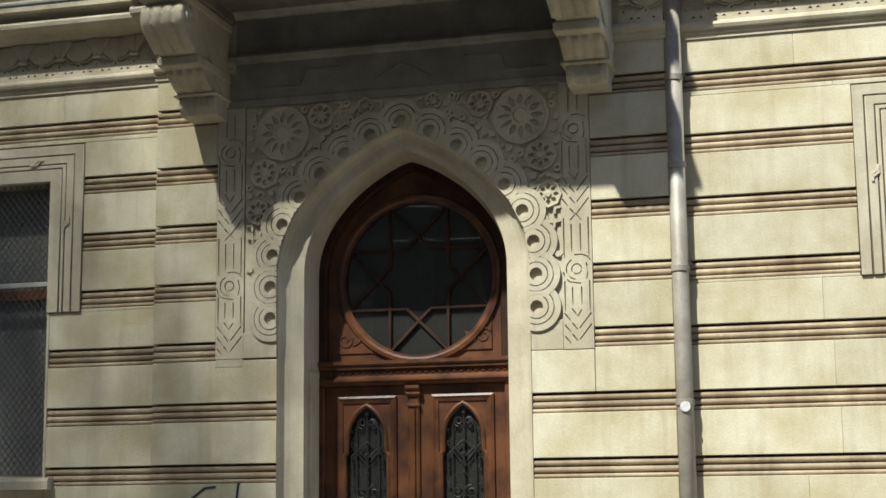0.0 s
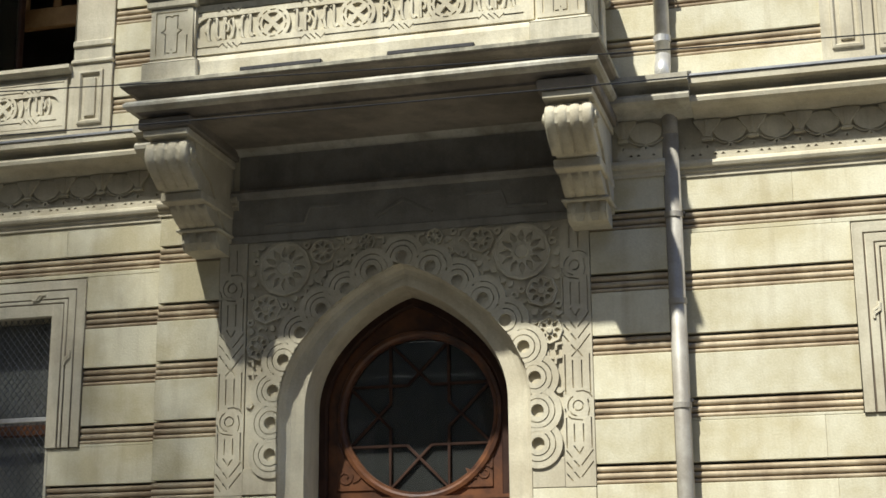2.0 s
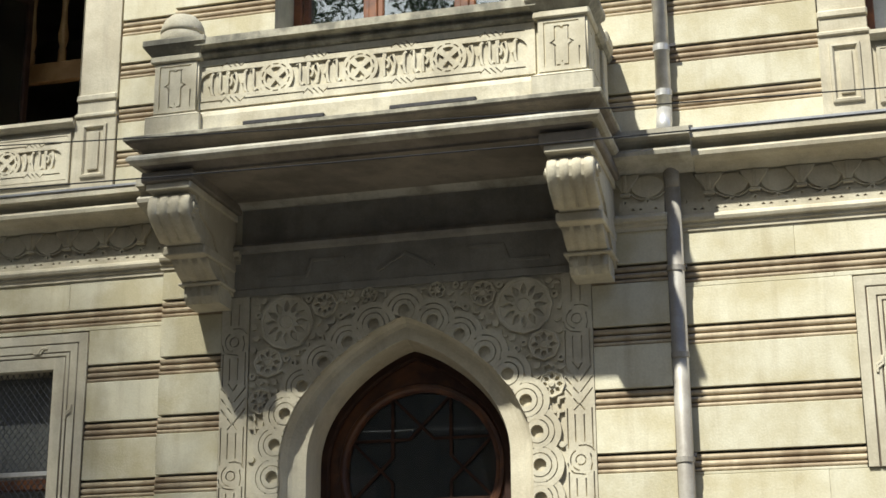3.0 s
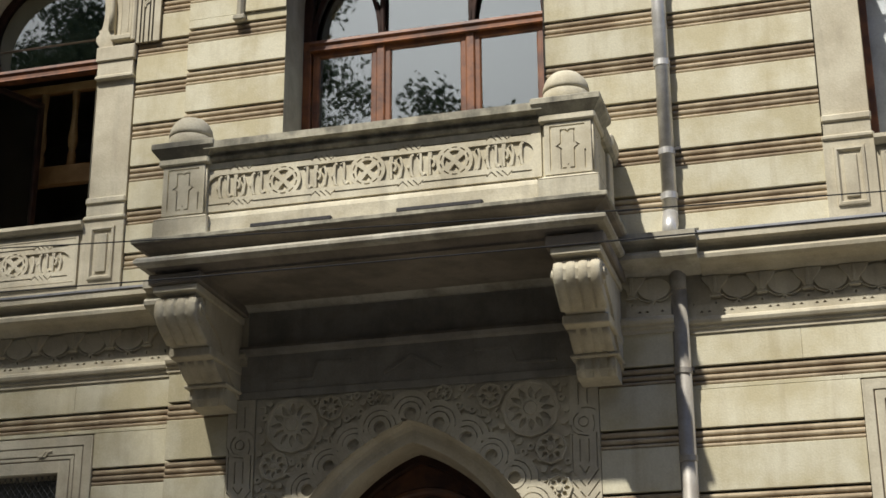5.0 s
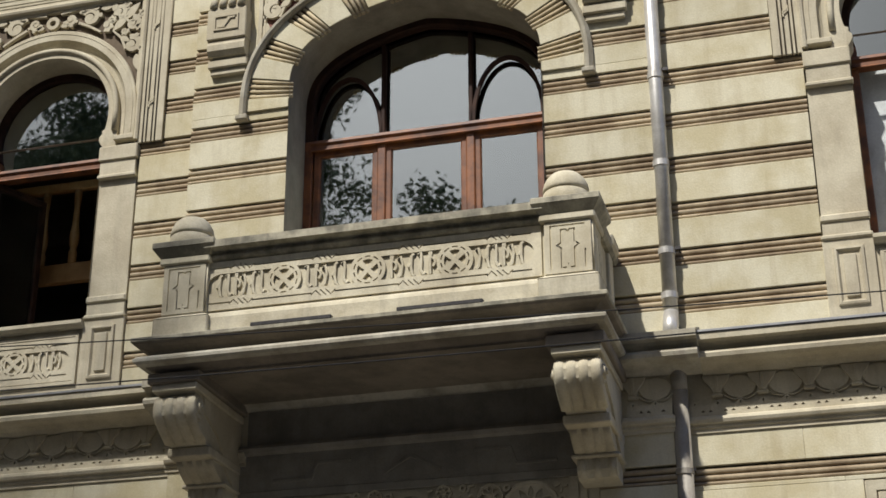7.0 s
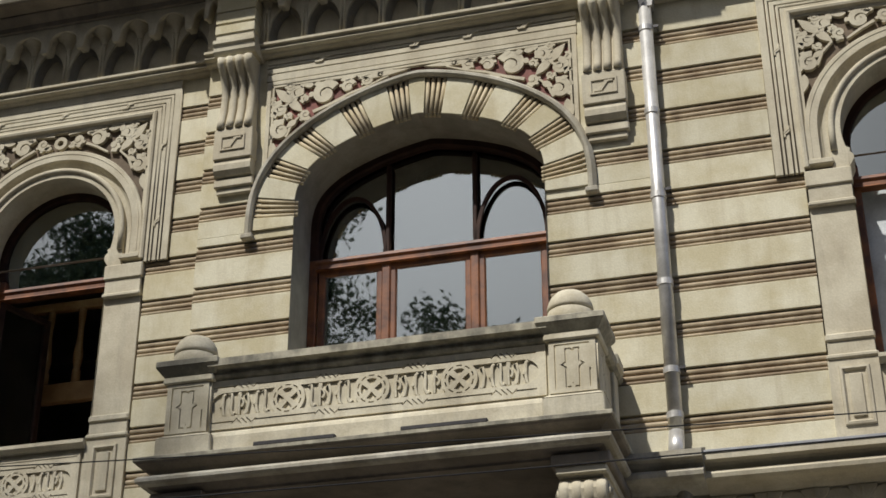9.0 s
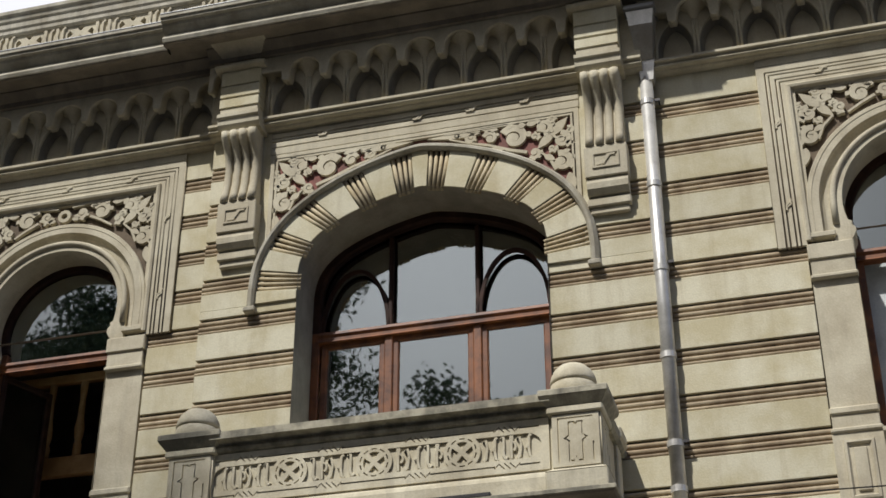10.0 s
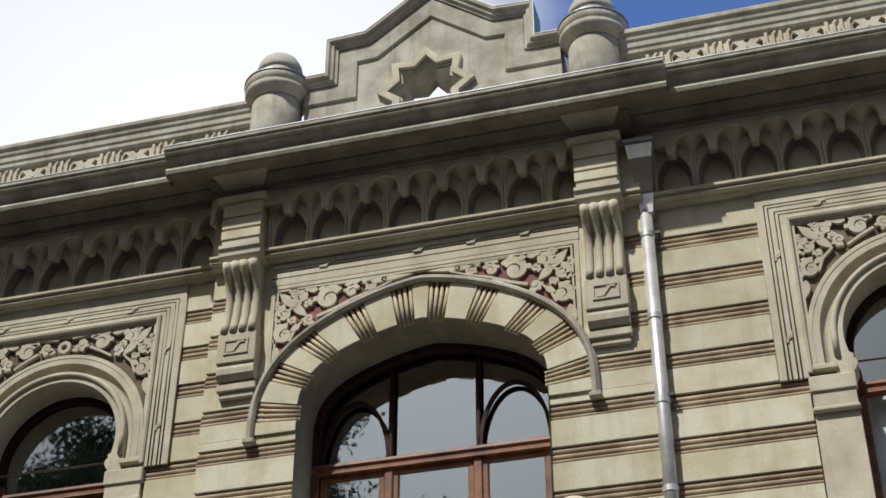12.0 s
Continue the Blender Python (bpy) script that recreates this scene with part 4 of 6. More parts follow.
# plaited side strips
def side_strip(x0, x1, z0, z1, plaits, rings):
    """A flat strip with grooves that draw interlaced bands, rings and plaits."""
    st = part("side_strip", plate([rect(x0, x1, z0, z1)], F + 0.014, 0.05), TRIM, surround, "flat stone strip carved with interlaced bands")
    w, g, lines = x1 - x0, 0.011, []

    def arc(zc, r, a0, a1):
        return [(0.48 + r / w * math.cos(radians(a0 + (a1 - a0) * i / 10)), zc + r * math.sin(radians(a0 + (a1 - a0) * i / 10))) for i in range(11)]

    for zc in plaits:
        for k in (-1, 0, 1):
            c = zc + 0.092 * k
            lines.append([(0.05, c + 0.072), (0.24, c + 0.012)])
            lines.append([(0.30, c - 0.008), (0.47, c - 0.062)])
            lines.append([(0.54, c - 0.050), (0.94, c + 0.072)])
        lines.append([(0.30, zc + 0.20), (0.48, zc + 0.135), (0.62, zc + 0.19)])
        lines.append([(0.30, zc - 0.20), (0.50, zc - 0.145), (0.66, zc - 0.20)])
    for zc in rings:
        lines.append(arc(zc, 0.084, 118, 262))
        lines.append([(0.42, zc + 0.115), (0.66, zc + 0.118), (0.84, zc + 0.10), (0.955, zc + 0.065)])
        lines.append([(0.04, zc - 0.02), (0.10, zc - 0.075), (0.26, zc - 0.105), (0.62, zc - 0.118)])
        lines.append([(0.80, zc + 0.05), (0.86, zc - 0.02), (0.80, zc - 0.085)])
    marks = sorted([(z, "p") for z in plaits] + [(z, "r") for z in rings] + [(z1 + 0.2, "p")])
    for (a, ka), (b, kb) in zip(marks, marks[1:]):
        lo, hi = a + (0.20 if ka == "p" else 0.115), min(b - (0.20 if kb == "p" else 0.115), z1 - 0.03)
        if hi - lo < 0.08:
            continue
        lines.append([(0.33, lo + 0.03), (0.33, hi - 0.03)])
        lines.append([(0.63, lo + 0.03), (0.63, hi - 0.03)])
        lines.append([(0.08, lo - 0.02), (0.08, hi + 0.02)])
        lines.append([(0.90, lo - 0.02), (0.90, hi + 0.02)])
    lines = [[(x0 + u * w, v) for u, v in p] for p in lines]
    holes = [strip(p, g) for p in lines if min(z for x, z in p) > z0 + 0.012 and max(z for x, z in p) < z1 - 0.012]
    for zc in rings:
        if zc < z1 - 0.08:
            holes += [disc(x0 + 0.48 * w, zc, 0.046, 20), disc(x0 + 0.48 * w, zc, 0.035, 18)]
    part("interlaced_bands", plate([rect(x0, x1, z0, z1)] + holes, F - 0.004, 0.018), TRIM, st)


side_strip(-5.318, -5.066, 2.87, 5.05, (2.985, 4.09), (3.495, 4.655))
side_strip(-2.310, -2.064, 2.85, 5.05, (2.975, 4.095), (3.495, 4.655))
for x0, x1 in ((-5.318, -4.764), (-2.576, -2.064)):
    z = 2.872 if x0 < -4 else 2.85
    foot = part("strip_foot", box(x0 + (0 if x0 > -4 else 0.25), x1 - (0.248 if x0 > -4 else 0), F - 0.002, F + 0.05, z, 3.09, 0.004), TRIM, surround)
part("strip_foot", box(-5.318, -5.068, F - 0.002, F + 0.05, 2.80, 2.868, 0.004), TRIM, surround)
# upper panels coloured darker for the shade below the balcony
part("upper_frame", plate([rect(-5.32, -2.06, 5.05, 5.12)], F - 0.012, 0.06, 0.006), GRIMESHADE, surround)
part("upper_panel", plate([rect(-5.32, -2.06, 5.12, 5.44)], F - 0.0, 0.05), GRIMESHADE, surround)
part("upper_moulding", run(moved([(0.04, 5.52), (-0.05, 5.52), (-0.07, 5.49), (-0.05, 5.455), (-0.02, 5.44), (0.04, 5.44)], F), -5.21, -2.22), GRIMESHADE, surround)
part("top_panel", plate([rect(-5.22, -2.22, 5.52, 5.878)], F + 0.01, 0.05), GRIMESHADE, surround)
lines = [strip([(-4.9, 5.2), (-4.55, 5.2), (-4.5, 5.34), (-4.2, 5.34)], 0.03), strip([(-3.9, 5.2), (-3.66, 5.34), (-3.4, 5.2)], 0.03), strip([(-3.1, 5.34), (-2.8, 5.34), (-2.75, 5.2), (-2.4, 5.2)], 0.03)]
part("panel_lines", relief(lines, F - 0.012, 0.03, 0.003), GRIMESHADE, surround)
part("jamb_block", box(CX - 0.90, CX - 0.862, 0.10, 0.30, 0.0, 2.76, 0.006), TRIM, surround)

# ---- the door ----
door = thing("door_1", "varnished oak double door with star fanlight under a pointed arch", "door", kind="structure")
DY, DX = 0.40, -3.72
inner = [(x, z) for x, z in DOOR_IN if z > 2.9]
fan = [(inner[0][0] - 0.0, 2.84)] + inner + [(inner[-1][0], 2.84)]
RC, RR = (-3.675, 3.565), 0.682
part("fanlight_panel", plate([fan, disc(*RC, RR, 48)], DY + 0.04, 0.05), WOOD, door)
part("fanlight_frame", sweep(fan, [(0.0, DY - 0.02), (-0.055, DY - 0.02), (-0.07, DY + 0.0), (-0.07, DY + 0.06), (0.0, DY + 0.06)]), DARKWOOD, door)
ringp = part("fanlight_ring", sweep(disc(*RC, RR, 56), [(0.06, DY + 0.03), (0.05, DY + 0.01), (0.02, DY + 0.005), (0.0, DY + 0.02), (-0.02, DY + 0.02), (-0.02, DY + 0.07), (0.06, DY + 0.07)], True), WOOD, door)
part("fanlight_glass", plate([disc(*RC, RR - 0.005, 48)], DY + 0.062, 0.006), DOORGLASS, door)
for k in range(8):
    a0, a1 = radians(22.5 + 45 * k), radians(22.5 + 45 * (k + 3))
    p, q = Vector((math.cos(a0), math.sin(a0))) * RR, Vector((math.cos(a1), math.sin(a1))) * RR
    d = (q - p)
    for s, e in ((0.0, 0.415), (0.585, 1.0)):
        u, v = p + d * s, p + d * e
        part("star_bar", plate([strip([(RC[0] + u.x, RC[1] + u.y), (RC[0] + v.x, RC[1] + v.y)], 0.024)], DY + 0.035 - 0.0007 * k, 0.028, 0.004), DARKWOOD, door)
for s in (-1, 1):
    corner = [(DX + s * 0.69, 2.93), (DX + s * 0.28, 2.93), (DX + s * 0.42, 3.02), (DX + s * 0.60, 3.16), (DX + s * 0.69, 3.35)]
    cp = part("corner_panel", plate([corner], DY + 0.028, 0.02, 0.004), WOOD, door)
    part("panel_carving", relief([taper(spiral(DX + s * 0.62, 3.05, 0.07, 0.02, 0.5, 1.2 * s), 0.02, 0.01), leaf(DX + s * 0.55, 3.0, 1.57 + s * 0.8, 0.14, 0.05)], DY + 0.02, 0.015, 0.002), WOOD, cp)
TR = [(DY + 0.08, 2.86), (DY - 0.05, 2.86), (DY - 0.05, 2.83), (DY - 0.03, 2.815), (DY - 0.03, 2.79), (DY - 0.0, 2.785), (DY - 0.0, 2.73), (DY - 0.02, 2.72), (DY - 0.05, 2.70), (DY - 0.05, 2.685), (DY - 0.02, 2.67), (DY - 0.0, 2.65), (DY + 0.08, 2.65)]
tb = part("transom", run(TR, DX - 0.86, DX + 0.845), WOOD, door)
for k in range(26):
    x = DX - 0.78 + k * 0.0625
    part("transom_bead", box(x, x + 0.04, DY - 0.008, DY + 0.01, 2.742, 2.776, 0.008), WOOD, tb)


def door_leaf(x0, x1, side):
    lf = part("door_leaf", plate([rect(x0, x1, 0.02, 2.645), lancet(x0, x1)], DY + 0.03, 0.05), WOOD, door)
    c = (x0 + x1) / 2
    part("leaf_moulding", sweep(rect(x0 + 0.13, x1 - 0.13, 0.35, 2.53), [(0.03, DY + 0.035), (0.03, DY + 0.01), (0.012, DY + 0.0), (-0.006, DY + 0.012), (-0.03, DY + 0.02), (-0.03, DY + 0.035)], True), WOOD, lf)
    part("lancet_moulding", sweep(lancet(x0, x1), [(0.028, DY + 0.035), (0.028, DY + 0.018), (0.012, DY + 0.008), (-0.004, DY + 0.02), (-0.004, DY + 0.07), (0.028, DY + 0.07)], True), WOOD, lf)
    part("leaf_glass", plate([lancet(x0, x1)], DY + 0.075, 0.005), DOORGLASS, lf)
    grille(lf, c)


def lancet(x0, x1):
    c = (x0 + x1) / 2
    return [(c - 0.185, 0.9), (c + 0.185, 0.9), (c + 0.185, 2.05), (c + 0.165, 2.08)] + [(x, z) for x, z in arch(c, 0.160, 2.22, 0.25, 1.25, 2.0, 8)] + [(c - 0.165, 2.08), (c - 0.185, 2.05)]


def grille(lf, c):
    bm = bmesh.new()
    y = DY + 0.045
    def line(pts, r=0.006):
        add_bar(bm, [(x, y, z) for x, z in pts], r, 5)
    for s in (-1, 1):
        line([(c + s * 0.10, 0.9), (c + s * 0.10, 2.28), (c + s * 0.05, 2.36)])
        line(spiral(c + s * 0.045, 2.33, 0.045, 0.012, -1.57, 1.4 * s, 14))
        line([(c + s * 0.10, 2.12), (c, 2.03), (c + s * 0.02, 1.95)])
        line([(c, 2.18), (c + s * 0.14, 2.05), (c + s * 0.14, 1.92)])
        line(spiral(c + s * 0.06, 1.74, 0.06, 0.015, 1.57, 1.4 * s, 14))
        line([(c + s * 0.15, 2.15), (c + s * 0.03, 2.00)])
    line([(c, 0.9), (c, 2.42)], 0.007)
    for z in (2.40, 2.16, 2.06, 1.9, 1.7, 1.5):
        m = bmesh.ops.create_icosphere(bm, subdivisions=1, radius=0.018)
        for v in m["verts"]:
            v.co += Vector((c, y, z))
    for z in (2.26, 2.16, 2.02, 1.95, 1.8):
        for s in (-1, 1):
            m = bmesh.ops.create_icosphere(bm, subdivisions=1, radius=0.012)
            for v in m["verts"]:
                v.co += Vector((c + s * 0.135, y, z))
    part("grille", bm, IRON, lf, "black wrought iron scroll grille")


door_leaf(DX - 0.80, DX - 0.055, -1)
door_leaf(DX + 0.055, DX + 0.80, 1)
part("centre_post", box(DX - 0.052, DX + 0.052, DY - 0.0, DY + 0.07, 0.02, 2.56, 0.012), WOOD, door)
part("centre_flute", bar([(DX, DY - 0.004, 0.3), (DX, DY - 0.004, 2.44)], 0.022, 8), WOOD, door)
part("centre_capital", run([(DY + 0.03, 2.64), (DY - 0.05, 2.64), (DY - 0.05, 2.615), (DY - 0.025, 2.60), (DY - 0.03, 2.57), (DY - 0.015, 2.55), (DY + 0.03, 2.55)], DX - 0.06, DX + 0.06), WOOD, door)
part("centre_collar", box(DX - 0.058, DX + 0.058, DY - 0.015, DY + 0.05, 2.46, 2.485, 0.005), WOOD, door)
for s in (-1, 1):
    part("door_post", box(min(DX + s * 0.80, DX + s * 0.87), max(DX + s * 0.80, DX + s * 0.87), DY - 0.01, DY + 0.08, 0.02, 2.65, 0.006), WOOD, door)
# ---- leaf frieze under the string course ----
def leaf_frieze(x0, x1, y, start):
    fr = thing("leaf_frieze", "carved stone frieze of draped leaves over a toothed edge", "frieze", kind="structure")
    step = 0.372
    n0, n1 = math.floor((x0 - start) / step) - 1, math.ceil((x1 - start) / step) + 1
    for k in range(n0, n1 + 1):
        c = start + k * step
        if x0 + 0.04 < c < x1 - 0.04:
            part("stem", plate([[(c - 0.032, 5.775), (c + 0.032, 5.775), (c + 0.05, 5.83), (c + 0.10, 5.90), (c + 0.12, 5.95), (c - 0.12, 5.95), (c - 0.10, 5.90), (c - 0.05, 5.83)]], y - 0.030, 0.05, 0.006), TRIM, fr)
            part("stem_rib", plate([strip([(c, 5.78), (c, 5.95)], 0.03)], y - 0.040, 0.03, 0.004), TRIM, fr)
            part("clasp", box(c - 0.045, c + 0.045, y - 0.034, y + 0.02, 5.742, 5.775, 0.008), TRIM, fr)
        m = c + step / 2
        if x0 + 0.12 < m < x1 - 0.12:
            outline = [(m + 0.145 * math.sin(t), 5.845 + (0.10 if math.cos(t) > 0 else 0.13) * math.cos(t)) for t in [2 * math.pi * i / 22 for i in range(22)]]
            part("leaf", plate([outline[::-1]], y - 0.014, 0.04, 0.012), TRIM, fr)
            part("leaf_rim", plate([strip([(m - 0.15, 5.775), (m - 0.10, 5.735), (m - 0.05, 5.712), (m, 5.722), (m + 0.05, 5.712), (m + 0.10, 5.735), (m + 0.15, 5.775)], 0.012)], y - 0.018, 0.03, 0.003), TRIM, fr)
    half = step / 2
    j0, j1 = math.ceil((x0 - start) / half), math.floor((x1 - start) / half)
    pts, holes = [(x1, 5.545), (x0, 5.545), (x0, 5.668)], []
    for j in range(j0, j1 + 1):
        c = start + j * half
        for u, z in ((-0.05, 5.672), (-0.028, 5.69), (-0.012, 5.712), (0.012, 5.712), (0.028, 5.69), (0.05, 5.672)):
            if x0 < c + u < x1:
                pts.append((c + u, z))
        if x0 + 0.03 < c < x1 - 0.03:
            holes.append(leaf(c, 5.702, -1.57, 0.042, 0.018))
        for u in (0.062, 0.124):
            if x0 + 0.03 < c + u < x1 - 0.03:
                holes.append([(c + u - 0.02, 5.605), (c + u + 0.02, 5.605), (c + u, 5.628)])
    pts.append((x1, 5.668))
    part("scalloped_edge", plate([pts[::-1]] + holes, y - 0.022, 0.04), TRIM, fr)
    # dark strip that imitates shade in the gaps of the edge
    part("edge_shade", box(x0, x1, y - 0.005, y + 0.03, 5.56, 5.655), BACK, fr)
    fr.matrix_basis = pose(0, 0, 0.4845) @ Matrix.Diagonal((1.0, 1.0, 0.9, 1.0))


leaf_frieze(-9.0, BAY[0] - 0.02, 0.0, -7.30)
leaf_frieze(BAY[0], -5.62, F, -5.76)
leaf_frieze(-1.80, BAY[1], F, -1.75)
leaf_frieze(BAY[1] + 0.06, 1.2, 0.0, -1.07)
# zinc on the string course
for x0, x1, dy in ((-13, BAY[0] - 0.16, 0), (BAY[1] + 0.26, 7.5, 0)):
    part("string_flashing", run(moved([(0.0, 6.262), (-0.322, 6.141), (-0.322, 6.122), (-0.316, 6.122), (-0.31, 6.132), (0.0, 6.250)], dy), x0, x1), SHEET, wall)

# ---- ground-floor windows ----
W1 = -7.7375


def low_window():
    wn1 = thing("window_1", "dark timber window behind a steel mesh in a carved stone frame", "window", kind="structure")
    x0, x1 = W1 - 1.0775, W1 + 1.0775
    part("stone_frame", plate([ends_u(x0, x1, 3.352, 4.868)[:4] + ends_u(x0 + 0.325, x1 - 0.325, 3.352, 4.545)[::-1]], -0.01, 0.06), BACK, wn1)
    frame_bands(wn1, x0, x1, 3.352, 4.868, -0.006, ((0.0, 0.085), (0.096, 0.165), (0.176, 0.205), (0.216, 0.325)), 0.016)
    polys = []
    for s in (x0 + 0.15, x1 - 0.15):
        polys += knot(s, 4.15, 0.045, True)
    polys += knot(W1 + 0.62, 4.72, 0.045, False) + knot(W1 - 0.62, 4.72, 0.045, False)
    part("carved_knot", relief(polys, -0.034, 0.03, 0.003), TRIM, wn1)
    for s in (-1, 1):
        a, b = sorted((W1 + s * 0.752, W1 + s * 0.775))
        part("reveal", box(a, b, -0.004, 0.44, 1.9, 4.545), TRIM, wn1)
        a, b = sorted((W1 + s * 0.66, W1 + s * 0.75))
        part("frame_stile", box(a, b, 0.22, 0.30, 1.9, 4.54, 0.006), WOODW, wn1)
    part("lintel", box(W1 - 0.76, W1 + 0.76, -0.002, 0.44, 4.54, 4.565), TRIM, wn1)
    part("sill", run([(0.4, 1.80), (-0.09, 1.80), (-0.09, 1.87), (-0.07, 1.90), (0.4, 1.93)], W1 - 0.85, W1 + 0.85), TRIM, wn1)
    part("transom_bar", box(W1 - 0.67, W1 + 0.67, 0.20, 0.28, 3.50, 3.60, 0.008), WOODW, wn1)
    part("mullion", box(W1 - 0.05, W1 + 0.05, 0.22, 0.29, 1.93, 3.5, 0.006), WOODW, wn1)
    part("pane", box(W1 - 0.66, W1 + 0.66, 0.262, 0.268, 1.93, 4.54), LOWGLASS, wn1)
    part("bar_rail", box(W1 - 0.74, W1 + 0.74, 0.03, 0.075, 3.60, 3.64, 0.004), PIPE, wn1)
    bm = bmesh.new()
    step = 0.078
    for s in (-1, 1):
        for k in range(-60, 60):
            c = k * step
            pts = []
            for u in (-0.745, 0.745):
                pts.append((u, c + s * u * 1.25))
            (ua, va), (ub, vb) = pts
            lo, hi = 1.93, 4.54
            ta, tb = 0.0, 1.0
            za, zb = 3.2 + va, 3.2 + vb
            if max(za, zb) < lo or min(za, zb) > hi:
                continue
            def cut(z):
                return (z - za) / (zb - za)
            t = sorted((cut(lo), cut(hi)))
            ta, tb = max(0.0, t[0]), min(1.0, t[1])
            if tb - ta < 0.02:
                continue
            p = [(W1 + ua + (ub - ua) * q, 0.06 + 0.003 * s, za + (zb - za) * q) for q in (ta, tb)]
            add_bar(bm, p, 0.0042, 4)
    part("wire_mesh", bm, GREYMETAL, wn1, "diamond steel wire mesh")
    return wn1


lowwin = low_window()
copy_thing(lowwin, pose(8.836, 0, 0)).name = "window_2"

# ---- upper side windows with keyhole arches ----
def upper_window():
    cx, w, r, zc = LW2
    sw = thing("window_3", "keyhole-arched timber window in a carved stone frame", "window", kind="structure")
    x0, x1 = cx - 1.35, cx + 1.35
    zt = 10.78
    inner = 0.30
    # dark ground: groove shade between the bands, given as colour
    part("frame_ground", plate([ends_u(x0, x1, 8.76, zt) + ends_u(x0 + inner, x1 - inner, 8.76, zt - inner - 0.02)[::-1]], -0.012, 0.06), BACK, sw)
    frame_bands(sw, x0, x1, 8.76, zt, -0.012, ((0.0, 0.075), (0.086, 0.112), (0.122, 0.168), (0.178, 0.205), (0.215, 0.265)), 0.020)
    part("inner_moulding", sweep(ends_u(x0 + 0.285, x1 - 0.285, 8.80, zt - 0.285), [(-0.03, 0.0), (-0.03, -0.05), (-0.012, -0.062), (0.012, -0.055), (0.028, -0.02), (0.028, 0.0)]), TRIM, sw)
    part("upper_band", box(x0, x1, -0.03, 0.05, zt + 0.002, 10.868), TRIM, sw)
    polys = []
    for s in (x0 + 0.145, x1 - 0.145):
        for z in (10.1, 9.2):
            polys += knot(s, z, 0.04, True)
    for u in (-0.75, 0.0, 0.75):
        polys += knot(cx + u, zt - 0.145, 0.04, False)
    part("carved_knot", relief(polys, -0.042, 0.03, 0.003), TRIM, sw)
    opening = keyhole(cx, w, r, zc, 8.60)
    # field coloured dark as the shade of deep carving
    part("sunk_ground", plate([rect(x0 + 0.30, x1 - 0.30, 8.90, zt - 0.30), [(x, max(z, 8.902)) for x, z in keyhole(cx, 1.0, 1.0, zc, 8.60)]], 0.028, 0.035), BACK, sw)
    scr = tendrils(cx, ((0.20, 10.335, 0.085, 3.3, 1), (0.425, 10.325, 0.125, 2.6, -1), (0.625, 10.20, 0.075, 4.2, 1), (0.925, 9.925, 0.115, 1.9, -1)), ((0.835, 10.26, 0.19),), ((0.29, 10.40, 0.25, 0.13, 0.06), (0.54, 10.41, 0.1, 0.16, 0.07), (0.985, 9.80, -1.35, 0.22, 0.10), (0.80, 10.03, -0.6, 0.12, 0.06), (0.68, 10.36, 1.0, 0.09, 0.06), (0.09, 10.27, 0.1, 0.10, 0.05)), (([(0.30, 10.28), (0.42, 10.22), (0.56, 10.13)], 0.03, 0.02), ([(0.70, 10.12), (0.80, 10.02), (0.86, 9.88)], 0.02, 0.03), ([(0.08, 10.42), (0.3, 10.445), (0.5, 10.44)], 0.02, 0.03)))
    scr += [[disc(cx, 10.32, 0.075, 18), disc(cx, 10.32, 0.035, 10)]]
    scr += [strip(ends_u(x0 + 0.325, x1 - 0.325, 9.1, zt - 0.325), 0.022)]
    part("scroll_relief", relief(scr, -0.014, 0.06), TRIM, sw, "pale scrolling leaf relief")
    # archivolt: flat outer ring, hollow, roll, inner lip
    def ring_plate(ra, rb, za, zb):
        a = keyhole(cx, ra, ra, zc, za)
        b = keyhole(cx, min(rb, w) if rb < 0.8 else rb, rb, zc, zb)
        return [a + b[::-1]]
    part("outer_ring", plate(ring_plate(1.045, 0.93, 8.86, 8.86), -0.036, 0.075, 0.006), TRIM, sw)
    part("hollow_ring", sweep(keyhole(cx, 0.885, 0.885, zc, 8.88), [(0.045, -0.034), (0.034, -0.004), (0.008, 0.018), (-0.030, 0.026), (-0.045, 0.03), (-0.045, 0.045), (0.045, 0.045)]), TRIM, sw)
    part("ring_line", sweep(keyhole(cx, 1.005, 1.005, zc, 8.90), [(0.006, -0.036), (0.004, -0.041), (-0.004, -0.041), (-0.006, -0.036)]), TRIM, sw)
    part("inner_ring", plate(ring_plate(0.845, 0.735, 8.70, 8.70), -0.010, 0.05), TRIM, sw)
    part("roll", sweep(keyhole(cx, 0.815, 0.815, zc, 8.95), [(0.03 * math.cos(t), -0.012 + 0.03 * math.sin(t)) for t in [2 * math.pi * i / 10 for i in range(10)]]), TRIM, sw, smooth=True)
    for s in (-1, 1):
        a, b = sorted((cx + s * 0.83, cx + s * 1.05))
        part("ring_foot", box(a, b, -0.05, 0.05, 8.82, 8.875, 0.008), TRIM, sw)
    part("reveal", loft([(keyhole(cx, w - 0.004, r - 0.004, zc, 6.92), -0.008), (keyhole(cx, w - 0.004, r - 0.004, zc, 6.92), 0.44)]), TRIM, sw)
    # imposts, pilasters, pedestals
    for s in (-1, 1):
        a, b = sorted((cx + s * 0.69, cx + s * 1.10))
        part("impost_top", box(a - 0.0, b + 0.0, -0.05, 0.05, 8.60, 8.76, 0.010), TRIM, sw)
        part("impost_neck", box(a + 0.015, b - 0.015, -0.03, 0.05, 8.45, 8.60, 0.004), TRIM, sw)
        part("impost_fillet", box(a + 0.0, b - 0.0, -0.05, 0.05, 8.405, 8.45, 0.012), TRIM, sw)
        part("pilaster", box(a + 0.01, b - 0.01, 0.004, 0.06, 7.17, 8.405, 0.004), TRIM, sw)
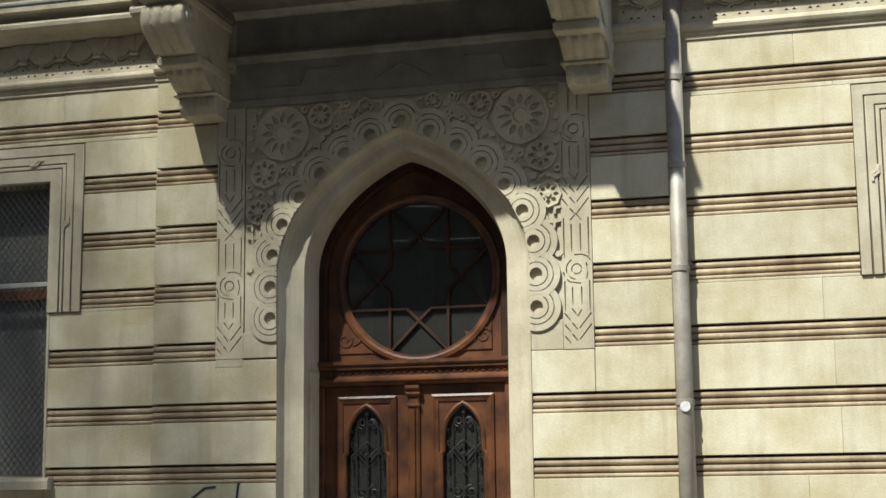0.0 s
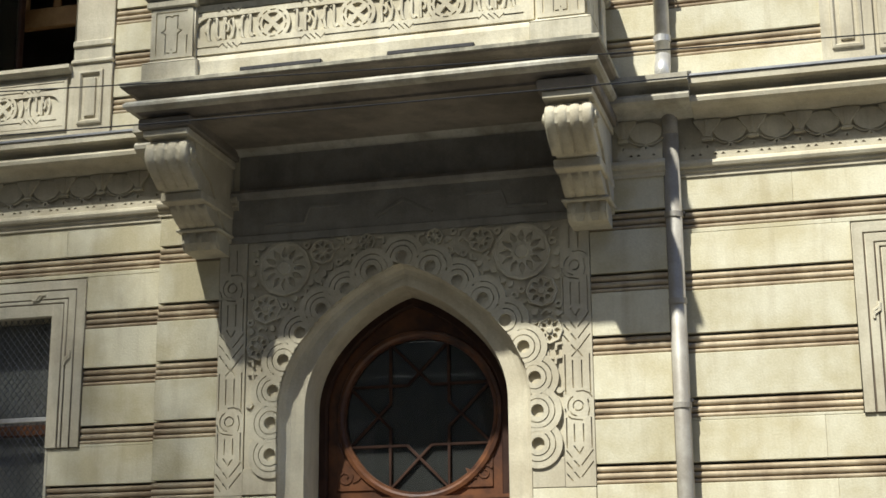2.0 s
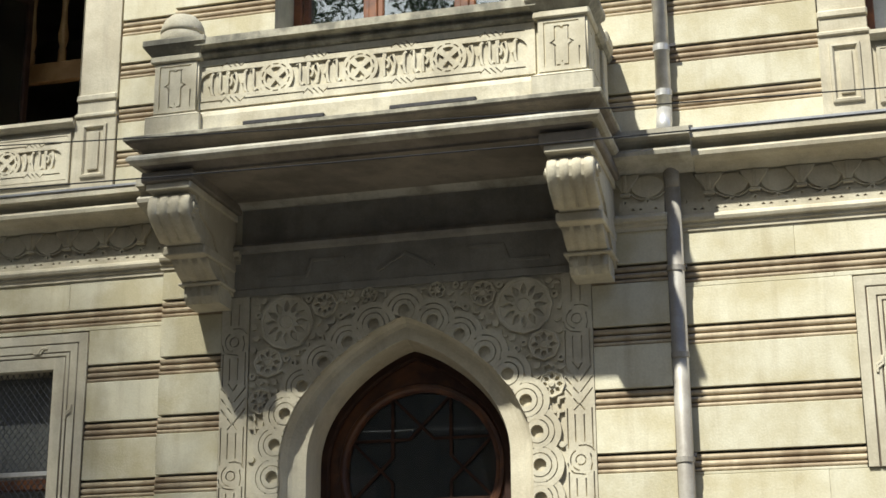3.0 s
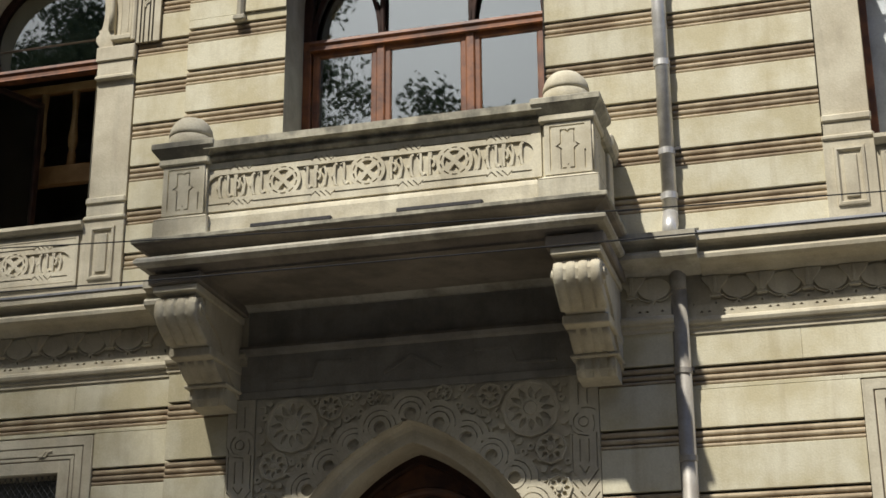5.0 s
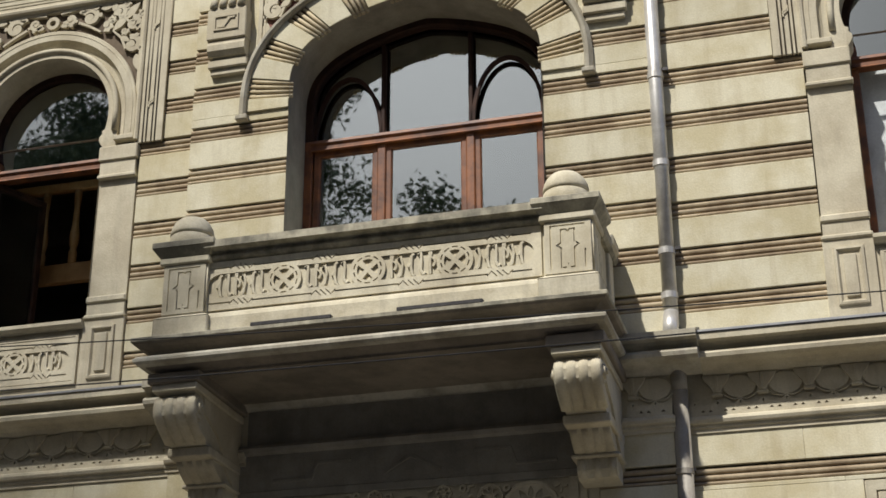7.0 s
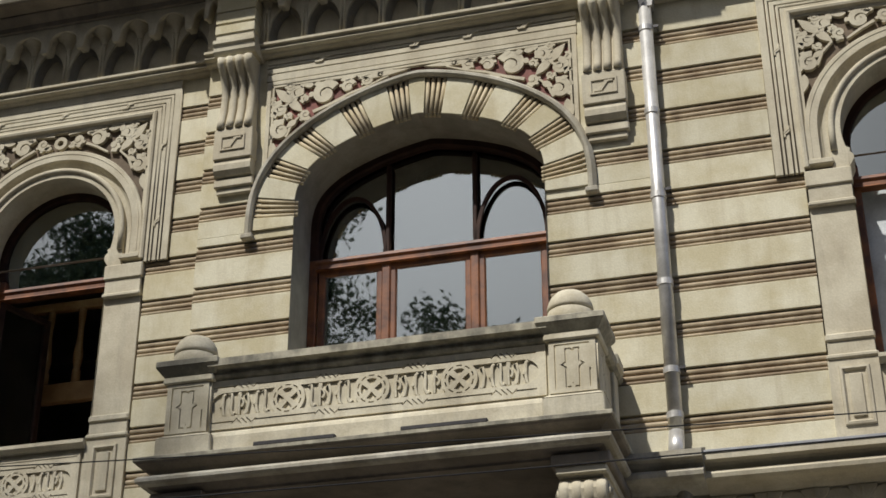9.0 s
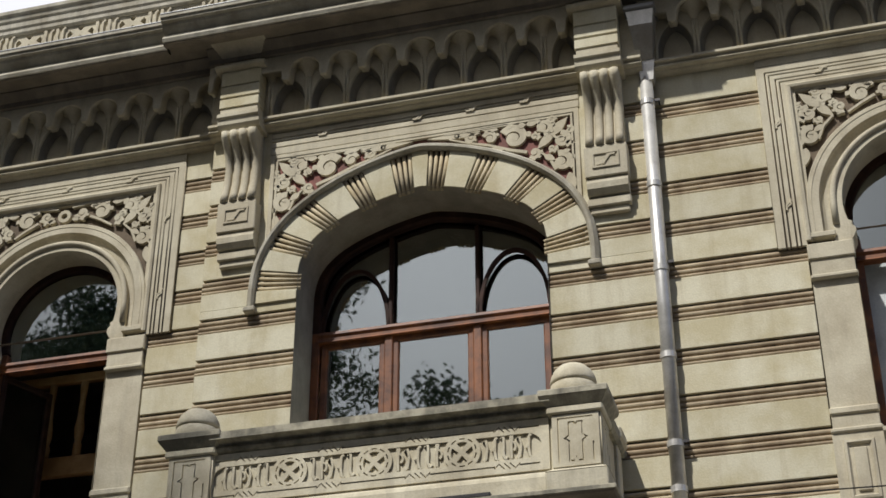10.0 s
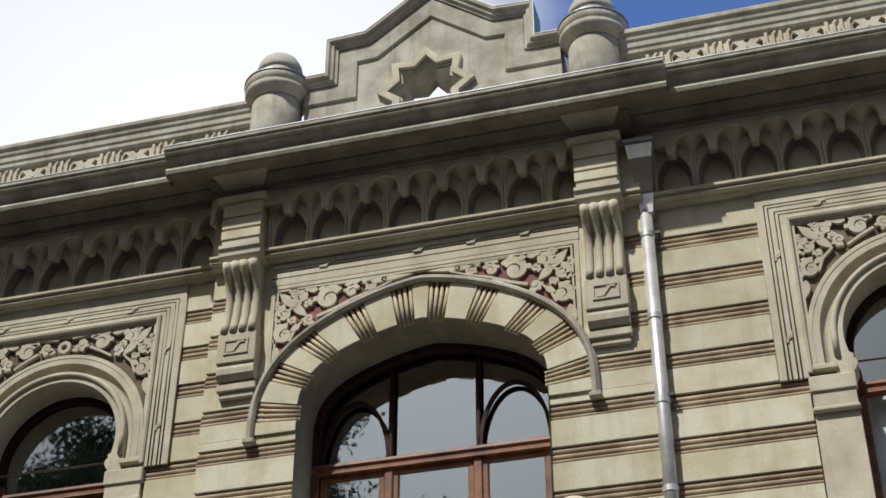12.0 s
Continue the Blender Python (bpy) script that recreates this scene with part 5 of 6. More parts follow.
        part("pilaster_base", box(a - 0.0, b + 0.0, -0.04, 0.05, 7.10, 7.17, 0.014), TRIM, sw)
        part("base_neck", box(a + 0.01, b - 0.01, -0.02, 0.05, 6.98, 7.10, 0.004), TRIM, sw)
        part("base_fillet", box(a - 0.01, b + 0.01, -0.05, 0.05, 6.93, 6.98, 0.015), TRIM, sw)
        p = part("pedestal", box(a - 0.005, b + 0.005, -0.03, 0.05, 6.22, 6.93, 0.004), TRIM, sw)
        m = (a + b) / 2
        part("pedestal_rim", sweep(rect(m - 0.105, m + 0.105, 6.36, 6.84), [(0.022, -0.03), (0.016, -0.052), (-0.004, -0.056), (-0.022, -0.03)], True), TRIM, p)
        part("pedestal_field", box(m - 0.055, m + 0.055, -0.048, 0.0, 6.41, 6.79, 0.006), TRIM, p)
    part("apron", box(cx - 0.69, cx + 0.69, 0.0, 0.05, 6.22, 6.90), TRIM, sw)
    part("apron_rim", sweep(rect(cx - 0.63, cx + 0.63, 6.33, 6.80), [(0.02, 0.0), (0.015, -0.025), (-0.015, -0.025), (-0.022, 0.0)], True), TRIM, sw)
    inscription(sw, cx - 0.53, cx + 0.53, 6.565, 0.0, 0.30, (cx - 0.015,), (cx - 0.31, cx + 0.28), 21, TRIM)
    part("sill", run([(0.3, 6.945), (-0.09, 6.93), (-0.09, 6.895), (-0.06, 6.87), (-0.03, 6.86), (0.3, 6.86)], cx - 0.69, cx + 0.69), TRIM, sw)
    # timber
    y = 0.31
    prof = [(0.0, y), (-0.065, y), (-0.075, y + 0.02), (-0.075, y + 0.08), (0.0, y + 0.08)]
    # darker wood than the jambs: the reveal's shade as colour
    part("window_frame", sweep([(x, z) for x, z in keyhole(cx, w, r, zc, 6.945) if z > 8.7], prof), DARKWOOD, sw, "round head of the frame, coloured dark for shade")
    for s in (-1, 1):
        a, b = sorted((cx + s * w, cx + s * (w - 0.075)))
        part("frame_jamb", box(a, b, y + 0.002, y + 0.08, 6.945, 8.94, 0.008), WOODW, sw)
        cusp = [(cx + s * u, z) for u, z in ((0.72, 8.99), (0.675, 8.965), (0.685, 8.935), (0.655, 8.90), (0.65, 8.86), (0.675, 8.81), (0.695, 8.78), (0.72, 8.77))]
        part("cusp", plate([cusp], -0.006, 0.26, 0.004), TRIM, sw)
    part("transom_rail", run([(y + 0.08, 8.82), (y - 0.03, 8.82), (y - 0.035, 8.79), (y - 0.015, 8.76), (y - 0.015, 8.73), (y - 0.03, 8.71), (y + 0.08, 8.71)], cx - w + 0.02, cx + w - 0.02), WOODW, sw)
    part("arch_pane", plate([[(cx + w - 0.05, 8.83)] + disc(cx, zc, r - 0.05, 40, -0.30, math.pi + 0.30) + [(cx - w + 0.05, 8.83)]], y + 0.045, 0.006), GLASS, sw)
    return sw


lw = upper_window()
rw = copy_thing(lw, pose(8.60, 0, 0))
rw.name = "window_4"
tagged(rw, "closed keyhole-arched timber window in a carved stone frame")
tagged(lw, "open keyhole-arched timber window in a carved stone frame")


def sash(parent, x0, x1, z0, z1, y, wood=WOODW):
    sh = part("sash", sweep(rect(x0 + 0.03, x1 - 0.03, z0 + 0.03, z1 - 0.03), [(0.03, y), (0.03, y + 0.05), (-0.03, y + 0.05), (-0.03, y + 0.012), (-0.018, y)], True), wood, parent)
    part("pane", box(x0 + 0.05, x1 - 0.05, y + 0.025, y + 0.031, z0 + 0.05, z1 - 0.05), GLASS, sh)
    return sh


# right window: closed casements with pale curtain
for a, b in ((0.39, 0.98), (1.02, 1.61)):
    sash(rw, a, b, 6.96, 8.71, 0.32)
cur = part("curtain", plate([rect(0.34, 1.66, 6.96, 9.8)], 0.46, 0.01), CURTAIN)
tagged(cur, "pale grey net curtain behind the window", "curtain")
# left window: one casement swung inwards, dark room with turned balusters
sh = sash(lw, 0.0, 0.62, 0.0, 1.74, 0.0, DARKWOOD)
sh.matrix_local = pose(-8.22, 0.30, 6.96, 0, 0, 66)
stair = thing("indoor_railing", "varnished wooden railing with turned balusters inside the room", "railing")
BAL = material("pale_baluster_wood", (0.45, 0.27, 0.12), 0.45, second=(0.36, 0.20, 0.08), scale=6)
part("rail", box(-9.5, -6.4, 1.2, 1.28, 7.92, 8.14, 0.01), BAL, stair)
part("rail", box(-9.5, -6.4, 1.2, 1.28, 9.0, 9.1, 0.01), BAL, stair)
for k in range(8):
    bx = -9.3 + 0.37 * k
    part("baluster", turned([(0.045, 8.14), (0.045, 8.28), (0.03, 8.30), (0.05, 8.38), (0.055, 8.46), (0.035, 8.60), (0.03, 8.80), (0.04, 8.9), (0.04, 9.0)], bx, 1.24, 10), BAL, stair, smooth=True)
part("foot", box(-9.5, -6.4, 1.2, 1.28, 5.6, 5.7, 0.01), BAL, stair)
for px in (-9.45, -6.45):
    part("rail_post", box(px - 0.05, px + 0.05, 1.19, 1.29, 5.6, 9.1, 0.01), BAL, stair)

# ---- middle window ----
mw = thing("window_5", "wide pointed timber window with arched lights over casements", "window", kind="structure")
WY = 0.33
FRAME_PROF = [(0.0, WY), (-0.07, WY), (-0.085, WY + 0.02), (-0.085, WY + 0.09), (0.0, WY + 0.09)]
# head and upper bars are painted dark where the arch shades them
part("window_frame", sweep([(WIN_OUT[0][0], 8.72)] + [p for p in WIN_OUT if p[1] > 8.9] + [(WIN_OUT[-1][0], 8.72)], FRAME_PROF), DARKWOOD, mw, "arched head of the frame, coloured dark for shade")
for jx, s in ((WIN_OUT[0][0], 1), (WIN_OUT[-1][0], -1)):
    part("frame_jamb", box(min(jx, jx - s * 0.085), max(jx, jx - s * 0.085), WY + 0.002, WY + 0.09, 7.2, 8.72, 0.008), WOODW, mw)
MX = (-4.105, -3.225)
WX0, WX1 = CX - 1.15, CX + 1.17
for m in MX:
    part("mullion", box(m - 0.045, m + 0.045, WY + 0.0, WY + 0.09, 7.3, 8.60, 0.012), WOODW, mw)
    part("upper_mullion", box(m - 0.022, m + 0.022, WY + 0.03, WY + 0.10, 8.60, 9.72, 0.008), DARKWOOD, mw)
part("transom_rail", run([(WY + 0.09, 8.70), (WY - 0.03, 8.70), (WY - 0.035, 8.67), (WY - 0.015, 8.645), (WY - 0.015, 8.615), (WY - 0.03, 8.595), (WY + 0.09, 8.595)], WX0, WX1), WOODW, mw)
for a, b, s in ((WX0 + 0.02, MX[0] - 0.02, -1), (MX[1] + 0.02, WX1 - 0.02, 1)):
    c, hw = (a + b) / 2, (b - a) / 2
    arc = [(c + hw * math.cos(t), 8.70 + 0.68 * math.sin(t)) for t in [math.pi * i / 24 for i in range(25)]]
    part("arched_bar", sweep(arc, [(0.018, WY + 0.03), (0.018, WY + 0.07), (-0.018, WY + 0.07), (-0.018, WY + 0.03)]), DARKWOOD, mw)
for a, b in ((WX0 + 0.03, MX[0] - 0.04), (MX[0] + 0.04, MX[1] - 0.04), (MX[1] + 0.04, WX1 - 0.03)):
    sash(mw, a, b, 7.32, 8.595, WY + 0.02)
part("upper_pane", plate([jambs(arch(CX + 0.01, 1.16, 8.97, 0.895, 1.22, 3.3), 8.70)], WY + 0.115, 0.006), GLASS, mw)
part("inner_pane", plate([jambs(arch(CX + 0.01, 1.16, 8.97, 0.895, 1.22, 3.3), 8.60)], WY + 0.20, 0.006), GLASS, mw)
part("sill", run([(0.4, 7.32), (-0.16, 7.27), (-0.16, 7.21), (0.4, 7.19)], CX - 1.23, CX + 1.24), TRIM, mw)


def drape(x0, x1, y, name):
    """A hanging net with folds."""
    bm = bmesh.new()
    n = 60
    rows = [[bm.verts.new((x0 + (x1 - x0) * i / n, y + 0.004 * math.sin(i * 0.45 + 1.3 * math.sin(i * 0.31)) + 0.002 * math.sin(i * 1.3 + z), z)) for i in range(n + 1)] for z in (7.3, 7.75, 8.2, 8.66)]
    for a, b in zip(rows, rows[1:]):
        for i in range(n):
            bm.faces.new((a[i], a[i + 1], b[i + 1], b[i]))
    ob = part(name, bm, CURTAIN, smooth=True)
    tagged(ob, "white net curtain hanging in soft folds", "curtain", "net curtains of the middle window")


drape(-3.15, -2.50, WY + 0.16, "curtain")
drape(-4.07, -3.27, WY + 0.34, "curtain")
drape(-4.76, -4.15, WY + 0.30, "curtain")

# ---- arch over the middle window ----
archivolt = thing("window_arch", "banded stone arch with fluted and plain voussoirs", "arch", kind="structure")
A_IN = arch(CX + 0.01, 1.235, 8.97, 0.965, 1.22, 3.3, 60)
A_IN = [(A_IN[0][0], 8.87)] + A_IN + [(A_IN[-1][0], 8.87)]
A_OUT = arch(CX - 0.0, 1.655, 8.87, 1.49, 1.42, 2.7, 60)


def by_length(pts, s):
    pts = [Vector(p) for p in pts]
    lens = [0.0]
    for a, b in zip(pts, pts[1:]):
        lens.append(lens[-1] + (b - a).length)
    d = min(max(s, 0.0), 1.0) * lens[-1]
    i = min(max(j for j, l in enumerate(lens) if l <= d + 1e-9), len(pts) - 2)
    seg = lens[i + 1] - lens[i]
    return tuple(pts[i].lerp(pts[i + 1], (d - lens[i]) / seg if seg > 1e-9 else 0))


def voussoir(s0, s1, y, thick, bevel=0.0, lo=0.0, hi=1.0):
    k = 6
    a = [by_length(A_IN, s0 + (s1 - s0) * i / k) for i in range(k + 1)]
    b = [by_length(A_OUT, s0 + (s1 - s0) * i / k) for i in range(k + 1)]
    return plate([a + b[::-1]], y, thick, bevel)


groups = [0.052, 0.147, 0.240, 0.353, 0.459]
groups = groups + [1 - g for g in groups[::-1]]
hw = 0.0235
edges = [0.0] + [e for g in groups for e in (g - hw, g + hw)] + [1.0]
full_a, full_b = [by_length(A_IN, i / 80) for i in range(81)], [by_length(A_OUT, i / 80) for i in range(81)]
# dark sheet for the shade between flutes
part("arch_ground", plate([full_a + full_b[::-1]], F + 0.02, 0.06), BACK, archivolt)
for a, b in zip(edges[::2], edges[1::2]):
    part("voussoir", voussoir(a, b, F - 0.025, 0.06, 0.004), STONE, archivolt)
for g in groups:
    for k in (-1.5, -0.5, 0.5, 1.5):
        s = g + k * hw * 0.5
        p, q = by_length(A_IN, s), by_length(A_OUT, s)
        e = (Vector(p) - Vector(q)).normalized() * 0.030
        part("flute", bar([(p[0] + e.x, F + 0.0, p[1] + e.y), (q[0], F + 0.0, q[1])], 0.0195, 8), FLUTE, archivolt, smooth=True)
hood = [(A_OUT[0][0] + 0.03, 8.82)] + arch(CX, 1.685, 8.87, 1.52, 1.42, 2.7, 60) + [(A_OUT[-1][0] - 0.03, 8.82)]
part("hood_mould", sweep(hood, [(-0.035, F), (-0.035, F - 0.05), (-0.015, F - 0.075), (0.012, F - 0.075), (0.03, F - 0.05), (0.045, F - 0.03), (0.045, F)]), CORNICE, archivolt)
for x in (hood[0][0], hood[-1][0]):
    part("hood_stop", box(x - 0.06, x + 0.06, F - 0.085, F, 8.77, 8.825, 0.01), CORNICE, archivolt)
# spandrels
spx0, spx1, spz = -5.20, -2.12, 10.53
spandrel = plate([[(spx0, 9.40)] + [(x, z) for x, z in arch(CX, 1.72, 8.87, 1.55, 1.42, 2.7, 40) if z > 9.40 and spx0 < x < spx1][::-1] + [(spx1, 9.40), (spx1, spz), (spx0, spz)]], F + 0.022, 0.045)
part("red_ground", spandrel, RED, archivolt)
scr = tendrils(CX, ((0.375, 10.465, 0.040, 2.4, -1), (0.525, 10.425, 0.065, 3.0, 1), (0.715, 10.385, 0.085, 2.8, -1), (0.955, 10.345, 0.155, 2.6, -1), (1.155, 10.13, 0.075, 3.8, 1), (1.415, 9.985, 0.125, 1.9, -1)), ((1.335, 10.325, 0.20),), ((0.80, 10.47, 3.0, 0.18, 0.06), (1.08, 10.47, 0.2, 0.13, 0.07), (1.485, 9.85, -1.4, 0.24, 0.10), (0.86, 10.22, 2.9, 0.16, 0.05), (1.25, 10.08, -0.6, 0.13, 0.07), (0.62, 10.48, 3.1, 0.14, 0.04)), (([(0.30, 10.44), (0.5, 10.36), (0.7, 10.30), (0.9, 10.21), (1.08, 10.15)], 0.016, 0.035), ([(1.22, 10.12), (1.30, 10.04), (1.36, 9.90)], 0.02, 0.035), ([(0.25, 10.50), (0.55, 10.50), (0.9, 10.505)], 0.014, 0.022)))
scr += [strip([(spx0 + 0.02, 9.5), (spx0 + 0.02, spz - 0.015), (spx1 - 0.02, spz - 0.015), (spx1 - 0.02, 9.5)], 0.02)]
for s in (-1, 1):
    scr.append(leaf(CX + s * 0.62, 10.455, math.pi / 2 + s * 1.52, 0.55, 0.06))
part("scroll_relief", relief(scr, F - 0.012, 0.055), TRIM, archivolt, "pale scrolling leaf relief")
part("spandrel_rim", plate([[(spx0 - 0.05, 9.3), (spx0 - 0.05, spz + 0.05), (spx1 + 0.05, spz + 0.05), (spx1 + 0.05, 9.3), (spx1, 9.3), (spx1, spz), (spx0, spz), (spx0, 9.3)]], F - 0.02, 0.06, 0.006), TRIM, archivolt)
# carved band above
part("band_ground", box(spx0 - 0.06, spx1 + 0.06, F + 0.0, F + 0.05, spz + 0.05, 10.87), BACK, archivolt)
bz = spz + 0.055
for a, b in ((bz, bz + 0.085), (bz + 0.095, bz + 0.155), (bz + 0.165, bz + 0.195), (bz + 0.205, bz + 0.265), (bz + 0.275, 10.868)):
    part("band_strip", box(spx0 - 0.06, spx1 + 0.06, F - 0.016, F + 0.02, a, b, 0.004), TRIM, archivolt)
polys = []
for u in (-1.0, 0.0, 0.0, 0.55, 1.1):
    polys += knot(CX + u, bz + 0.18, 0.05, False)
part("carved_knot", relief(polys, F - 0.030, 0.03, 0.003), TRIM, archivolt)
part("plain_field_left", box(-5.36, spx0 - 0.05, F - 0.002, F + 0.05, 8.87, 10.868), STONE, archivolt)
part("plain_field_right", box(spx1 + 0.05, -1.985, F - 0.002, F + 0.05, 8.87, 10.868), STONE, archivolt)

# ---- consoles and piers ----
console = thing("console_pier", "fluted stone console carrying a banded pier", "console", group="consoles under the roof cornice")
cw = 0.205
CP = [(F, 10.83), (-0.36, 10.83), (-0.37, 10.78), (-0.345, 10.72), (-0.28, 10.66), (-0.215, 10.56), (-0.19, 10.42), (-0.205, 10.25), (-0.24, 10.10), (-0.265, 10.0), (F, 10.0)]
part("body", run(CP, -cw + 0.02, cw - 0.02), TRIM, console)
for k in range(4):
    x = -cw + 0.06 + k * (2 * cw - 0.12) / 3
    part("flute_roll", bar([(x, y, z) for y, z in ((-0.365, 10.80), (-0.355, 10.735), (-0.285, 10.67), (-0.215, 10.56), (-0.19, 10.42), (-0.205, 10.25), (-0.24, 10.10), (-0.262, 10.02))], 0.043, 8), TRIM, console, smooth=True)
blk = part("block", box(-cw, cw, -0.27, F, 9.66, 10.0, 0.008), TRIM, console)
part("block_rim", sweep(rect(-0.12, 0.12, 9.76, 9.91), [(0.012, -0.27), (0.008, -0.284), (-0.008, -0.284), (-0.012, -0.27)], True), TRIM, blk)
part("block_motif", relief([strip([(-0.09, 9.79), (-0.04, 9.79), (0.02, 9.88), (0.02, 9.895)], 0.02), strip([(-0.02, 9.78), (-0.02, 9.80), (0.04, 9.885), (0.09, 9.885)], 0.02)], -0.282, 0.02, 0.002), TRIM, blk)
part("roll", run([(F, 9.66), (-0.24, 9.66), (-0.26, 9.60), (-0.255, 9.54), (-0.22, 9.49), (F, 9.47)], -cw + 0.01, cw - 0.01), TRIM, console)
part("foot", box(-cw - 0.0, cw + 0.0, -0.20, F, 9.38, 9.47, 0.01), TRIM, console)
part("foot_fillet", box(-cw + 0.02, cw - 0.02, -0.17, F, 9.31, 9.38, 0.01), TRIM, console)
part("pier", box(-cw, cw, -0.40, F, 10.990, 11.520, 0.004), TRIM, console)
part("pier_foot", run([(F, 10.830), (-0.37, 10.830), (-0.40, 10.870), (-0.405, 10.930), (-0.43, 10.950), (-0.43, 10.990), (F, 10.990)], -cw - 0.02, cw + 0.02), TRIM, console)
part("pier_block", box(-cw - 0.01, cw + 0.01, -0.415, F, 11.200, 11.330, 0.006), STONE, console)
part("pier_block", box(-cw - 0.01, cw + 0.01, -0.415, F, 11.350, 11.530, 0.006), STONE, console)
part("pier_block", box(-cw - 0.01, cw + 0.01, -0.415, F, 11.070, 11.180, 0.006), STONE, console)
part("pier_cap", run([(F, 11.530), (-0.44, 11.530), (-0.475, 11.545), (-0.485, 11.565), (-0.475, 11.585), (-0.44, 11.597), (F, 11.597)], -cw - 0.065, cw + 0.065), TRIM, console)
part("pier_neck", box(-cw + 0.004, cw - 0.004, -0.405, F, 11.597, 11.69), TRIM, console)
part("pier_head", loft_box(-cw, cw, -0.41, F, 11.69, -cw - 0.10, cw + 0.10, -0.60, F, 11.81), TRIM, console)
console.matrix_basis = pose(CX - 1.86, 0, 0)
copy_thing(console, pose(CX + 1.86, 0, 0))

# ---- arcade under the cornice ----
def arcade(x0, x1, y, start, step, sides):
    ar = thing("arcade_frieze", "grey stone frieze of small pointed niches with pendants", "frieze", kind="structure")
    n0, n1 = math.ceil((x0 - start) / step) - 1, math.floor((x1 - start) / step) + 1
    holes, edge = [], []
    for k in range(n0, n1 + 1):
        c = start + k * step
        if x0 + 0.05 < c < x1 - 0.05:
            w = min(step * 0.425, c - x0 - 0.01, x1 - c - 0.01)
            hole = jambs(arch(c, w, 11.12, 0.325, 1.55, 2.0, 14), 10.995)
            holes.append(hole)
            # dark lining paints the shade inside each niche
            part("niche_lining", sweep(hole, [(0.006, y - 0.11), (-0.004, y - 0.07), (-0.022, y - 0.02), (-0.035, y + 0.015), (-0.02, y + 0.02), (0.006, y + 0.02)]), GRIMESHADE, ar)
    part("niche_plate", plate([rect(x0, x1, 10.98, 11.655)] + holes, y - 0.115, 0.035, 0.006), TRIM, ar)
    rr = step / 2 - 0.052
    for k in range(n0, n1 + 1):
        c = start + k * step
        if not (x0 < c < x1):
            continue
        edge += [(c - 0.052, 11.46), (c - 0.046, 11.39), (c - 0.034, 11.335), (c + 0.034, 11.335), (c + 0.046, 11.39), (c + 0.052, 11.46)]
        m = c + step / 2
        edge += [(m - rr * math.cos(t), 11.46 + rr * 0.78 * math.sin(t)) for t in [math.pi * i / 14 for i in range(1, 14)]]
    edge = [(min(max(x, x0), x1), z) for x, z in edge]
    if edge:
        part("pendant_plate", plate([[(x0, 11.655), (x0, edge[0][1])] + edge + [(x1, edge[-1][1]), (x1, 11.655)]], y - 0.26, 0.05, 0.006), TRIM, ar)
        part("pendant_core", plate([[(x0, 11.655), (x0, edge[0][1] + 0.03)] + [(x, z + 0.03) for x, z in edge] + [(x1, edge[-1][1] + 0.03), (x1, 11.655)]], y - 0.21, 0.09), TRIM, ar)
    for k in range(n0, n1 + 1):
        # tapered stalk of each pendant, back to the niche wall
        c = start + k * step
        if x0 + 0.06 < c < x1 - 0.06:
            part("pendant_tail", loft_box(c - 0.012, c + 0.012, y - 0.20, y - 0.11, 11.43, c - 0.045, c + 0.045, y - 0.215, y - 0.11, 11.56), TRIM, ar)
        c += step / 2
        if not (x0 + 0.03 < c < x1 - 0.03):
            continue
        for u in (-0.017, 0.017):
            part("colonnette", bar([(c + u, y - 0.120, 10.99), (c + u, y - 0.120, 11.30), (c + u * 1.1, y - 0.128, 11.42)], 0.0165, 8), TRIM, ar, smooth=True)
        # the head spreads forwards and sideways like a palm
        bm = bmesh.new()
        rings = []
        for z, hw, d in ((11.34, 0.034, 0.016), (11.42, 0.037, 0.024), (11.47, 0.046, 0.04), (11.51, 0.066, 0.064), (11.54, 0.095, 0.092), (11.565, 0.135, 0.12), (11.60, 0.150, 0.14)):
            rings.append([bm.verts.new((min(max(c + hw * math.cos(t), x0 + 0.003), x1 - 0.003), y - 0.115 - d * math.sin(t), z)) for t in [math.pi * i / 10 for i in range(11)]])
        for a, b in zip(rings, rings[1:]):
            for i in range(10):
                bm.faces.new((a[i], a[i + 1], b[i + 1], b[i]))
        part("palm_head", bm, TRIM, ar, smooth=True)


arcade(-9.2, BAY[0] + 0.0, 0.0, -8.215, 0.4175, 0)
arcade(CX - 1.86 + cw + 0.002, CX + 1.86 - cw - 0.002, F, -5.050, 0.4135, 0)
arcade(CX - 2.235, CX - 1.86 - cw, F, -5.9, 0.4135, 0)
arcade(CX + 1.86 + cw, BAY[1] + 0.02, F, -1.4, 0.4135, 0)
arcade(BAY[1] + 0.022, 2.4, 0.0, -1.076, 0.4115, 0)

# ---- parapet, columns, pediment ----
parapet = thing("roof_parapet", "pierced grey stone roof parapet with moulded coping", "parapet", kind="structure")
PY = 0.02
COP = [(PY + 0.25, 13.28), (PY - 0.085, 13.27), (PY - 0.085, 13.225), (PY - 0.06, 13.205), (PY - 0.05, 13.15), (PY - 0.03, 13.135), (PY - 0.03, 13.06), (PY - 0.012, 13.04), (PY - 0.012, 12.99), (PY + 0.01, 12.97), (PY + 0.25, 12.97)]
